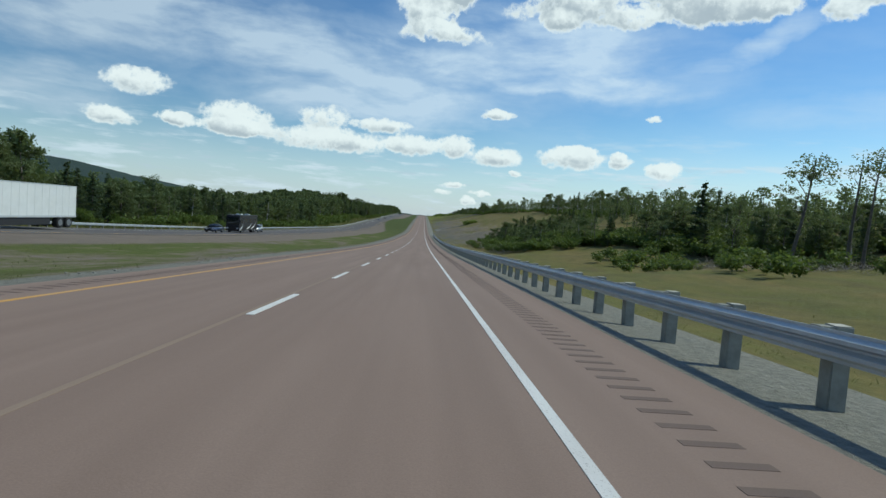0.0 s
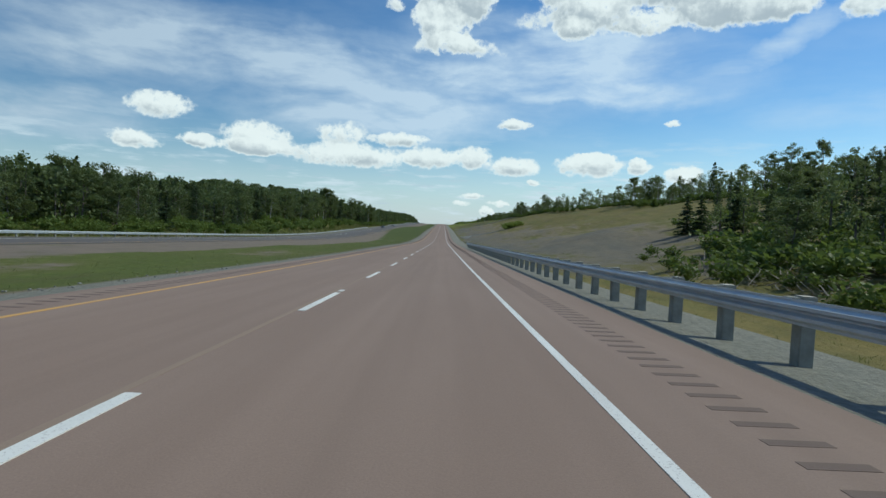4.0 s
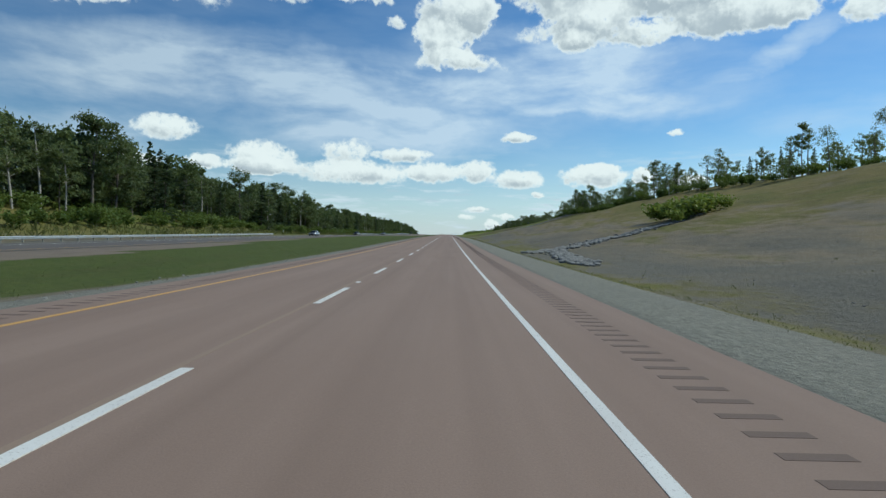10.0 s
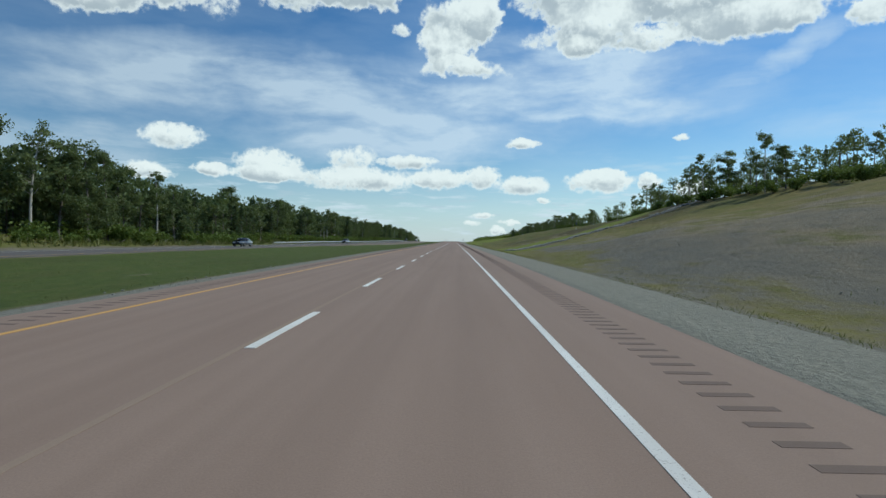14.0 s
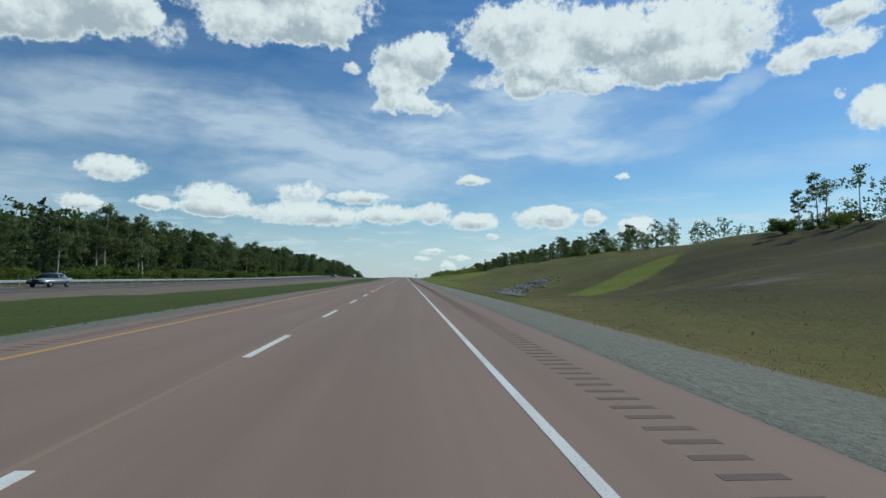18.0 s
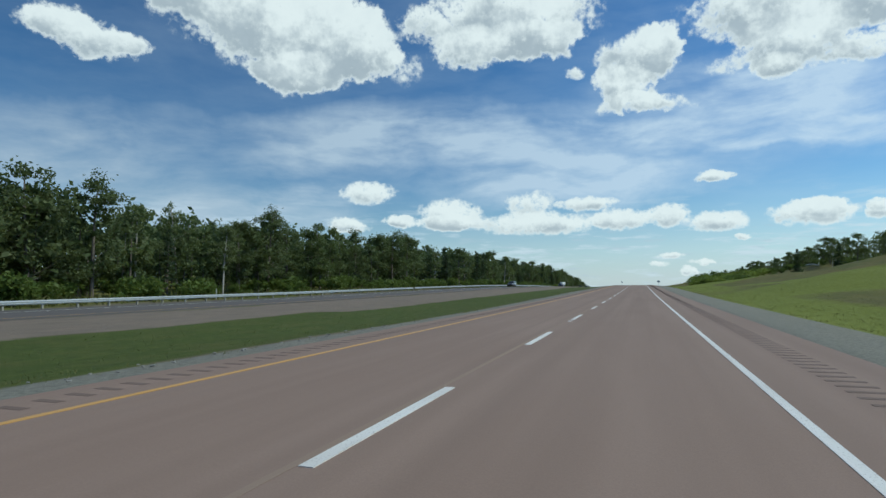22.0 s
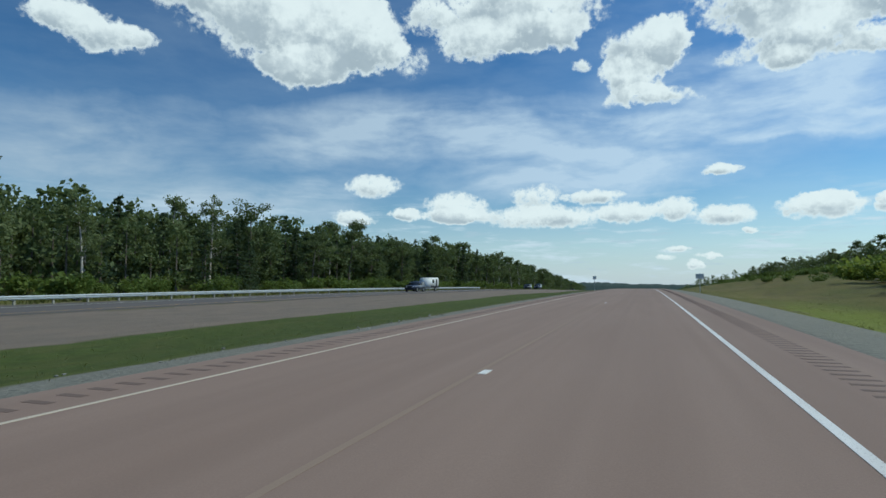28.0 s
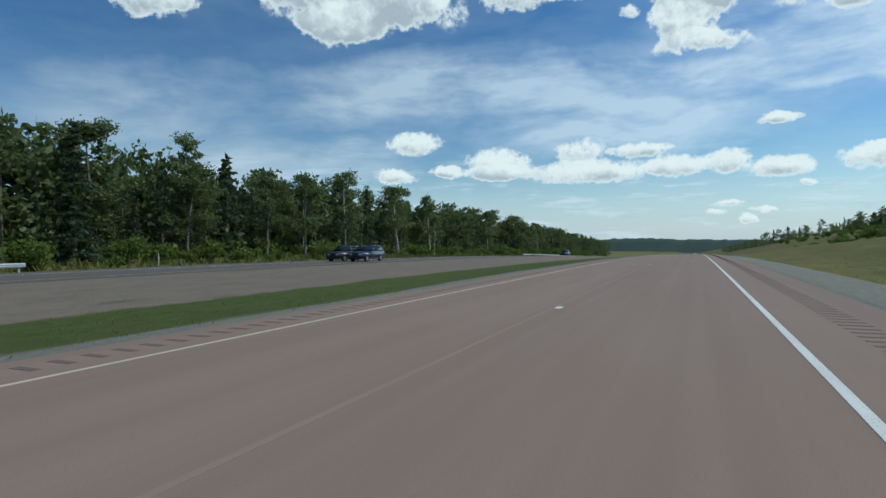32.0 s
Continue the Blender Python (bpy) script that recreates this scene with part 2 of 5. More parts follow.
    out = N("ShaderNodeOutputWorld")
    L(bg.outputs[0], out.inputs[0])


build_world()
sun = new("sun", bpy.data.lights.new("sun", "SUN"))
sun.data.energy, sun.data.angle, sun.data.color = 2.85, radians(0.55), (1.0, 0.93, 0.79)
sun_from = Vector((math.sin(radians(SUN_AZ)) * math.cos(radians(SUN_EL)), math.cos(radians(SUN_AZ)) * math.cos(radians(SUN_EL)), math.sin(radians(SUN_EL))))
sun.matrix_world = look(sun_from * 200, (0, 0, 0))

# ---- materials ----
def material(name, build):
    mat = bpy.data.materials.new(name)
    mat.use_nodes = True
    nt = mat.node_tree
    bsdf = nt.nodes["Principled BSDF"]
    build(nt, bsdf)
    return mat


def node(nt, kind, **sets):
    n = nt.nodes.new(kind)
    for k, v in sets.items():
        n.inputs[k.replace("_", " ")].default_value = v
    return n


def coords(nt, scale=(1, 1, 1)):
    g = nt.nodes.new("ShaderNodeNewGeometry")
    mp = node(nt, "ShaderNodeMapping", Scale=scale)
    nt.links.new(g.outputs["Position"], mp.inputs["Vector"])
    return mp.outputs[0]


def local(nt, scale=(1, 1, 1)):
    g = nt.nodes.new("ShaderNodeTexCoord")
    mp = node(nt, "ShaderNodeMapping", Scale=scale)
    nt.links.new(g.outputs["Object"], mp.inputs["Vector"])
    return mp.outputs[0]


def tex(nt, vec, scale, detail=4.0, rough=0.55):
    n = node(nt, "ShaderNodeTexNoise", Scale=scale, Detail=detail, Roughness=rough)
    nt.links.new(vec, n.inputs["Vector"])
    return n.outputs[0]


def ease(nt, v, lo, hi, a=0.0, b=1.0):
    n = nt.nodes.new("ShaderNodeMapRange")
    nt.links.new(v, n.inputs[0])
    for i, x in enumerate((lo, hi, a, b)):
        n.inputs[1 + i].default_value = x
    return n.outputs[0]


def calc(nt, op, a, b, clamp=False):
    n = nt.nodes.new("ShaderNodeMath")
    n.operation, n.use_clamp = op, clamp
    for i, v in enumerate((a, b)):
        if isinstance(v, (int, float)):
            n.inputs[i].default_value = v
        else:
            nt.links.new(v, n.inputs[i])
    return n.outputs[0]


def blend(nt, f, a, b, mode="MIX"):
    n = nt.nodes.new("ShaderNodeMix")
    n.data_type, n.blend_type = "RGBA", mode
    for sock, v in ((n.inputs[0], f), (n.inputs[6], a), (n.inputs[7], b)):
        if isinstance(v, (int, float)):
            sock.default_value = v
        elif isinstance(v, tuple):
            sock.default_value = (*v, 1)
        else:
            nt.links.new(v, sock)
    return n.outputs[2]


def bump(nt, bsdf, height, strength, distance):
    b = node(nt, "ShaderNodeBump", Strength=strength, Distance=distance)
    nt.links.new(height, b.inputs["Height"])
    nt.links.new(b.outputs[0], bsdf.inputs["Normal"])


def asphalt(c1, c2, wear):
    def build(nt, bsdf):
        fine = tex(nt, coords(nt), 60.0, 3.0, 0.7)
        blotch = tex(nt, coords(nt, (1, 0.12, 1)), 0.9, 5.0, 0.6)
        lane = tex(nt, coords(nt, (1.6, 0.004, 1)), 1.1, 2.0)
        c = blend(nt, ease(nt, blotch, 0.3, 0.7), c1, c2)
        c = blend(nt, ease(nt, lane, 0.35, 0.7, 0.0, wear), c, tuple(v * 0.78 for v in c1))
        c = blend(nt, ease(nt, fine, 0.3, 0.75, 0.0, 0.35), c, tuple(v * 0.55 for v in c1))
        nt.links.new(c, bsdf.inputs["Base Color"])
        bsdf.inputs["Roughness"].default_value = 0.82
        bsdf.inputs["Specular IOR Level"].default_value = 0.35
        bump(nt, bsdf, fine, 0.35, 0.006)
    return build


def mottled(c1, c2, scale=3.0, rough=0.7, metal=0.0, grain=40.0, depth=0.004, strength=0.3):
    def build(nt, bsdf):
        v = local(nt)
        a, b = tex(nt, v, scale, 5.0, 0.6), tex(nt, v, grain, 3.0, 0.65)
        c = blend(nt, ease(nt, a, 0.3, 0.7), c1, c2)
        c = blend(nt, ease(nt, b, 0.35, 0.8, 0.0, 0.3), c, tuple(x * 0.6 for x in c1))
        nt.links.new(c, bsdf.inputs["Base Color"])
        nt.links.new(ease(nt, a, 0.2, 0.8, rough * 0.85, min(1.0, rough * 1.15)), bsdf.inputs["Roughness"])
        bsdf.inputs["Metallic"].default_value = metal
        bsdf.inputs["Specular IOR Level"].default_value = 0.5 if metal or rough < 0.6 else 0.15
        bump(nt, bsdf, b, strength, depth)
    return build


def line_paint(c):
    def build(nt, bsdf):
        v = coords(nt)
        chips, dirt = tex(nt, v, 45.0, 4.0, 0.7), tex(nt, coords(nt, (1, 0.2, 1)), 2.2, 4.0)
        col = blend(nt, ease(nt, dirt, 0.35, 0.75, 0.0, 0.35), c, (0.34, 0.28, 0.24))
        col = blend(nt, ease(nt, chips, 0.58, 0.66, 0.0, 0.7), col, (0.22, 0.17, 0.15))
        nt.links.new(col, bsdf.inputs["Base Color"])
        bsdf.inputs["Roughness"].default_value = 0.6
        bump(nt, bsdf, chips, 0.2, 0.003)
    return build


def ground_build(nt, bsdf):
    v = coords(nt)
    fine, mid, wide = tex(nt, v, 9.0, 6.0, 0.7), tex(nt, coords(nt, (1, 0.5, 1)), 0.8, 5.0, 0.65), tex(nt, coords(nt, (1.4, 0.45, 1)), 0.12, 6.0, 0.65)
    tuft = tex(nt, coords(nt, (1, 0.6, 1)), 3.2, 5.0, 0.7)

    def attr(name):
        n = nt.nodes.new("ShaderNodeAttribute")
        n.attribute_name = name
        return n.outputs["Fac"]
    warm = calc(nt, "ADD", attr("tan"), calc(nt, "MULTIPLY", calc(nt, "SUBTRACT", wide, 0.5), 2.4), clamp=True)
    soil = blend(nt, warm, (0.150, 0.140, 0.113), (0.258, 0.204, 0.128))
    soil = blend(nt, ease(nt, mid, 0.42, 0.75, 0.0, 0.75), soil, (0.116, 0.110, 0.096))
    soil = blend(nt, ease(nt, fine, 0.5, 0.72, 0.0, 0.6), soil, (0.225, 0.208, 0.178))
    red = blend(nt, ease(nt, mid, 0.3, 0.7), (0.235, 0.186, 0.150), (0.180, 0.148, 0.122))
    red = blend(nt, ease(nt, fine, 0.5, 0.7, 0.0, 0.4), red, (0.27, 0.235, 0.20))
    soil = blend(nt, attr("red"), soil, red)
    stone = blend(nt, ease(nt, fine, 0.35, 0.65), (0.160, 0.157, 0.130), (0.300, 0.288, 0.240))
    stone = blend(nt, ease(nt, mid, 0.3, 0.7, 0.0, 0.5), stone, (0.200, 0.197, 0.168))
    dry = blend(nt, ease(nt, tuft, 0.3, 0.7), (0.250, 0.195, 0.072), (0.170, 0.142, 0.050))
    green = blend(nt, ease(nt, tuft, 0.32, 0.7), (0.078, 0.102, 0.024), (0.160, 0.182, 0.044))
    lush = calc(nt, "ADD", attr("lush"), calc(nt, "MULTIPLY", calc(nt, "SUBTRACT", wide, 0.5), 2.8), clamp=True)
    turf = blend(nt, lush, dry, green)
    lawn = blend(nt, ease(nt, tuft, 0.32, 0.7), (0.046, 0.070, 0.017), (0.095, 0.122, 0.030))
    lawn = blend(nt, ease(nt, mid, 0.44, 0.70, 0.0, 0.6), lawn, (0.118, 0.116, 0.040))
    lawn = blend(nt, ease(nt, wide, 0.50, 0.70, 0.0, 0.45), lawn, (0.060, 0.066, 0.022))
    sward = blend(nt, ease(nt, tuft, 0.3, 0.7), (0.125, 0.158, 0.026), (0.210, 0.228, 0.048))
    brown = tex(nt, coords(nt, (1.2, 0.35, 1)), 0.3, 6.0, 0.7)
    turf = blend(nt, ease(nt, brown, 0.50, 0.72, 0.0, 0.62), turf, (0.125, 0.098, 0.056))
    turf = blend(nt, ease(nt, mid, 0.48, 0.78, 0.0, 0.6), turf, (0.088, 0.092, 0.036))
    bog = tex(nt, coords(nt, (1.0, 0.4, 1)), 0.055, 6.0, 0.7)
    turf = blend(nt, calc(nt, "MULTIPLY", ease(nt, bog, 0.30, 0.54, 0.3, 1.0), attr("heath")), turf, (0.082, 0.068, 0.034))
    turf = blend(nt, calc(nt, "ADD", attr("lawn"), calc(nt, "MULTIPLY", calc(nt, "SUBTRACT", mid, 0.5), 0.7), clamp=True), turf, lawn)
    turf = blend(nt, ease(nt, calc(nt, "ADD", attr("sward"), calc(nt, "MULTIPLY", calc(nt, "SUBTRACT", mid, 0.5), 0.8)), 0.35, 0.75), turf, sward)
    shake = calc(nt, "ADD", calc(nt, "MULTIPLY", calc(nt, "SUBTRACT", mid, 0.5), 0.9), calc(nt, "MULTIPLY", calc(nt, "SUBTRACT", wide, 0.5), 1.9))
    g = calc(nt, "ADD", attr("grass"), shake)
    g = calc(nt, "ADD", g, calc(nt, "MULTIPLY", calc(nt, "SUBTRACT", fine, 0.5), 0.6))
    c = blend(nt, ease(nt, g, 0.38, 0.66), soil, turf)
    s = calc(nt, "ADD", attr("stone"), calc(nt, "MULTIPLY", calc(nt, "SUBTRACT", mid, 0.5), 0.7))
    c = blend(nt, ease(nt, s, 0.4, 0.6), c, stone)
    nt.links.new(c, bsdf.inputs["Base Color"])
    bsdf.inputs["Roughness"].default_value = 0.95
    bsdf.inputs["Specular IOR Level"].default_value = 0.15
    h = calc(nt, "ADD", calc(nt, "MULTIPLY", fine, 0.5), tuft)
    bump(nt, bsdf, h, 0.8, 0.12)


def leaf_build(c1, c2, c3):
    def build(nt, bsdf):
        g = nt.nodes.new("ShaderNodeNewGeometry")
        o = nt.nodes.new("ShaderNodeObjectInfo")
        c = blend(nt, g.outputs["Random Per Island"], c1, c2)
        c = blend(nt, ease(nt, o.outputs["Random"], 0.0, 1.0, 0.0, 0.55), c, c3)
        nt.links.new(c, bsdf.inputs["Base Color"])
        bsdf.inputs["Roughness"].default_value = 0.55
        bsdf.inputs["Specular IOR Level"].default_value = 0.3
        t = nt.nodes.new("ShaderNodeBsdfTranslucent")
        nt.links.new(blend(nt, 0.5, c, (0.15, 0.19, 0.04)), t.inputs[0])
        mx = nt.nodes.new("ShaderNodeMixShader")
        mx.inputs[0].default_value = 0.47
        nt.links.new(bsdf.outputs[0], mx.inputs[1])
        nt.links.new(t.outputs[0], mx.inputs[2])
        nt.links.new(mx.outputs[0], nt.nodes["Material Output"].inputs[0])
    return build


def plain(c, rough=0.5, metal=0.0, coat=0.0):
    def build(nt, bsdf):
        a = tex(nt, local(nt), 1.7, 4.0)
        nt.links.new(blend(nt, ease(nt, a, 0.35, 0.7, 0.0, 0.25), c, tuple(v * 0.7 for v in c)), bsdf.inputs["Base Color"])
        bsdf.inputs["Roughness"].default_value, bsdf.inputs["Metallic"].default_value = rough, metal
        bsdf.inputs["Coat Weight"].default_value = coat
    return build


M_ROAD = material("red_asphalt", asphalt((0.275, 0.190, 0.147), (0.315, 0.224, 0.177), 0.5))
M_OLD = material("grey_asphalt", asphalt((0.118, 0.108, 0.103), (0.150, 0.135, 0.127), 0.5))
M_GROOVE = material("milled_groove", asphalt((0.165, 0.115, 0.092), (0.190, 0.134, 0.108), 0.3))
M_TAR = material("worn_line_trace", asphalt((0.335, 0.245, 0.178), (0.29, 0.21, 0.165), 0.3))
M_WHITE = material("white_line_paint", line_paint((0.78, 0.77, 0.73)))
M_YELLOW = material("yellow_line_paint", line_paint((0.62, 0.33, 0.06)))
M_FAINT = material("faded_line_paint", line_paint((0.60, 0.52, 0.40)))
M_GROUND = material("verge_ground", ground_build)
M_STEEL = material("galvanised_steel", mottled((0.58, 0.61, 0.62), (0.47, 0.50, 0.51), 2.0, 0.5, 0.3, 30.0, 0.002, 0.15))
M_TIMBER = material("weathered_timber", mottled((0.36, 0.35, 0.30), (0.25, 0.245, 0.21), 6.0, 0.85, 0.0, 60.0, 0.006, 0.5))
M_TIMBER_END = material("pale_cut_timber", mottled((0.62, 0.58, 0.50), (0.48, 0.45, 0.38), 8.0, 0.8))
M_BARK = material("grey_bark", mottled((0.115, 0.098, 0.080), (0.20, 0.18, 0.155), 4.0, 0.9, 0.0, 25.0, 0.02, 0.7))
M_BIRCH = material("pale_birch_bark", mottled((0.50, 0.47, 0.42), (0.30, 0.28, 0.25), 5.0, 0.85, 0.0, 20.0, 0.01, 0.5))
M_LEAF = material("broad_leaf", leaf_build((0.098, 0.138, 0.052), (0.165, 0.210, 0.085), (0.108, 0.130, 0.060)))
M_LEAF_PALE = material("pale_leaf", leaf_build((0.155, 0.200, 0.080), (0.230, 0.270, 0.115), (0.135, 0.170, 0.075)))
M_SHRUB = material("shrub_leaf", leaf_build((0.105, 0.165, 0.030), (0.190, 0.250, 0.055), (0.095, 0.140, 0.035)))
M_THICKET = material("bright_thicket_leaf", leaf_build((0.215, 0.285, 0.045), (0.320, 0.375, 0.075), (0.195, 0.250, 0.050)))
M_NEEDLE = material("dark_needles", leaf_build((0.042, 0.074, 0.040), (0.072, 0.108, 0.056), (0.055, 0.078, 0.046)))
M_BLADE = material("grass_blade", leaf_build((0.120, 0.150, 0.040), (0.23, 0.22, 0.085), (0.16, 0.16, 0.06)))
M_ROCK = material("grey_riprap", mottled((0.36, 0.35, 0.32), (0.17, 0.168, 0.16), 2.5, 0.9, 0.0, 14.0, 0.03, 0.7))
M_DEADWOOD = material("bleached_deadwood", mottled((0.34, 0.30, 0.25), (0.22, 0.19, 0.16), 3.0, 0.9))

# ---- the lie of the land ----
PROFILE = [(-200, 7.60), (-63, 2.54), (-31.5, 1.31), (0, -0.00), (31.5, -1.32), (63, -2.60), (94.5, -3.67), (126, -4.55), (157.5, -5.21), (189, -5.72), (220.5, -6.22),
           (252, -6.72), (283.5, -7.02), (315, -6.97), (346.5, -6.58), (378, -5.99), (409.5, -5.35), (441, -4.71), (472.5, -4.13), (504, -3.62), (535.5, -3.19), (567, -2.75),
           (598.5, -2.21), (630, -1.70), (661.5, -1.29), (693, -0.89), (724.5, -0.39), (756, 0.18), (787.5, 0.89), (819, 1.57), (850.5, 2.14), (882, 2.54), (913.5, 2.87),
           (945, 3.07), (976.5, 3.14), (1008, 3.18), (1039.5, 3.05), (1071, 2.78), (1102.5, 2.33), (1134, 1.69), (1165.5, 0.89), (1197, -0.05), (1300, -3.65), (1500, -11.30),
           (2000, -24.79), (3000, -42.00), (5000, -46.00)]
_y = np.arange(-200.0, 5001.0, 2.0)
_z = np.interp(_y, [a for a, b in PROFILE], [b for a, b in PROFILE])
_k = np.exp(-0.5 * (np.arange(-15, 16) / 6.0) ** 2)
_z = np.convolve(np.pad(_z, 15, mode="edge"), _k / _k.sum(), mode="valid")


def road_z(y):
    return np.interp(y, _y, _z)


# height above the road by distance to the side, at stations along it
RIGHT_X = [5.0, 5.75, 8.4, 10, 14, 22, 30, 40, 60, 80, 110, 200, 600, 1600]
RIGHT_A = [(-200, [-0.35, -0.06, -0.25, -1.0, -1.5, -1.2, -0.8, -0.3, 0.8, 3, 6, 10, 14, 20]),
           (60, [-0.35, -0.06, -0.25, -1.0, -1.3, -0.8, -0.2, 0.6, 3, 6, 9, 12, 16, 20]),
           (120, [-0.35, -0.06, -0.25, -0.9, -1.0, 0.0, 1.2, 2.5, 6, 9, 12, 14, 18, 22]),
           (200, [-0.35, -0.06, -0.25, -0.7, 0.0, 1.8, 3.4, 5.0, 9.5, 13.5, 17, 18, 20, 24]),
           (290, [-0.35, -0.06, -0.25, -0.4, 0.3, 2.2, 3.8, 5.6, 10.5, 15, 19, 20, 22, 26]),
           (370, [-0.35, -0.06, -0.25, -0.5, -0.1, 1.2, 2.6, 4.8, 10.5, 15.5, 20, 21, 23, 26])]
RIGHT_B = [(480, [-0.35, -0.06, -0.25, -0.4, 0.3, 2.2, 4.0, 6.0, 11, 15.5, 18, 19, 22, 26]),
           (580, [-0.35, -0.06, -0.25, -0.4, 0.0, 1.6, 3.4, 5.6, 10.5, 14, 16, 17, 20, 24]),
           (650, [-0.35, -0.06, -0.25, -0.6, -0.9, -1.4, 0.0, 2.6, 8.0, 10.5, 12, 14, 17, 20]),
           (720, [-0.35, -0.06, -0.25, -0.5, -0.3, 0.6, 1.8, 3.6, 8.2, 10, 11, 12, 15, 18]),
           (825, [-0.35, -0.06, -0.25, -0.5, -0.2, 0.8, 2.0, 3.6, 7.5, 9.5, 11, 12, 14, 16]),
           (885, [-0.35, -0.06, -0.25, -0.6, -0.9, -0.9, -0.5, 0.8, 5.5, 8.5, 10.5, 11.5, 13.5, 15.5])]
RIGHT_C = [(960, [-0.35, -0.06, -0.25, -0.5, -0.4, 0.2, 0.9, 2.0, 6.0, 8.0, 9.5, 10, 12, 14]),
           (1150, [-0.35, -0.06, -0.25, -0.5, -0.2, 0.9, 1.9, 3.3, 6.5, 8.5, 10, 11, 13, 15]),
           (1300, [-0.35, -0.06, -0.25, -0.5, 0.3, 1.8, 3.6, 6.0, 11, 13, 15, 16, 18, 20]),
           (1500, [-0.35, -0.06, -0.25, -0.5, 0.3, 1.8, 4.0, 7.0, 13, 15, 17, 18, 20, 22]),
           (5000, [-0.35, -0.06, -0.25, -0.5, 0.0, 1.0, 2.0, 3.5, 7, 9, 11, 12, 14, 16])]
RIGHT = RIGHT_A + RIGHT_B + RIGHT_C
LEFT_X = [4.2, 4.95, 6.5, 10, 15, 27.2, 38.4, 41, 46, 60, 80, 110, 200, 600, 1600]
LEFT_A = [(-200, [-0.35, -0.06, -0.2, -0.4, -0.35, -0.28, -0.30, -0.35, -0.8, 0, 0, 1, 4, 8, 12]),
          (200, [-0.35, -0.06, -0.2, -0.4, -0.35, -0.28, -0.30, -0.35, -0.3, 1.5, 3, 5, 7, 10, 14]),
          (330, [-0.35, -0.06, -0.2, -0.4, -0.35, -0.28, -0.30, -0.35, 0.8, 4.5, 8, 10, 12, 14, 16]),
          (440, [-0.35, -0.06, -0.2, -0.5, -0.5, -0.28, -0.30, -0.35, 0.8, 4.2, 7, 9, 11, 13, 15])]
LEFT_B = [(530, [-0.35, -0.06, -0.2, -0.5, -0.5, -0.28, -0.30, -0.35, 0.1, 1.5, 2.5, 4, 6, 9, 12]),
          (1150, [-0.35, -0.06, -0.2, -0.5, -0.5, -0.28, -0.30, -0.35, -0.4, 0.6, 1.2, 2, 4, 7, 10]),
          (1300, [-0.35, -0.06, -0.2, -0.5, -0.5, -0.28, -0.30, -0.35, 0.8, 3.0, 4, 5, 7, 9, 12]),
          (5000, [-0.35, -0.06, -0.2, -0.5, -0.5, -0.28, -0.30, -0.35, 0.8, 3.0, 4, 5, 7, 9, 12])]
LEFT = LEFT_A + LEFT_B


def side_height(x, y):
    """Height of the land over the road at |x| beside it (arrays)."""
    def table(xs, rows, d):
        st = [r[0] for r in rows]
        i = np.clip(np.searchsorted(st, y) - 1, 0, len(st) - 2)
        s = np.array(st, float)
        f = np.clip((y - s[i]) / (s[i + 1] - s[i]), 0, 1)
        f = f * f * (3 - 2 * f)
        H = np.array([np.interp(d, xs, r[1]) for r in rows])
        cols = np.arange(len(d))
        return H[i, cols] * (1 - f) + H[i + 1, cols] * f
    return np.where(x >= 0, table(RIGHT_X, RIGHT, np.abs(x)), table(LEFT_X, LEFT, np.abs(x)))


def waves(x, y, seed):
    r = np.random.RandomState(seed)
    s = np.zeros_like(x)
    for wl, amp in ((90, 1.0), (38, 0.5), (17, 0.28), (8, 0.16), (3.7, 0.09)):
        for _ in range(3):
            a, p = r.uniform(0, 6.283, 2)
            s += amp / 3 * np.sin((x * math.cos(a) + y * math.sin(a)) * 6.283 / wl + p)
    return s


def ground_z(x, y):
    x, y = np.broadcast_arrays(np.asarray(x, float), np.asarray(y, float))
    shape = x.shape
    x, y = x.ravel(), y.ravel()
    d = np.where(x > 0, np.clip((x - 9) / 14, 0, 1), np.clip((-x - 43) / 14, 0, 1))
    med = np.where((x < -6) & (x > -27), 0.06, 0.0)
    z = road_z(y) + side_height(x, y) + (d * 0.9 + med) * waves(x, y, 5)
    return z.reshape(shape)


def gz(x, y):
    return float(ground_z(np.array([x]), np.array([y]))[0])


def mesh_of(name, verts, faces, mats=(), smooth=False):
    me = bpy.data.meshes.new(name)
    me.from_pydata([tuple(v) for v in verts], [], [tuple(f) for f in faces])
    for mt in mats:
        me.materials.append(mt)
    if smooth:
        me.polygons.foreach_set("use_smooth", [True] * len(me.polygons))
    me.update()
    return me


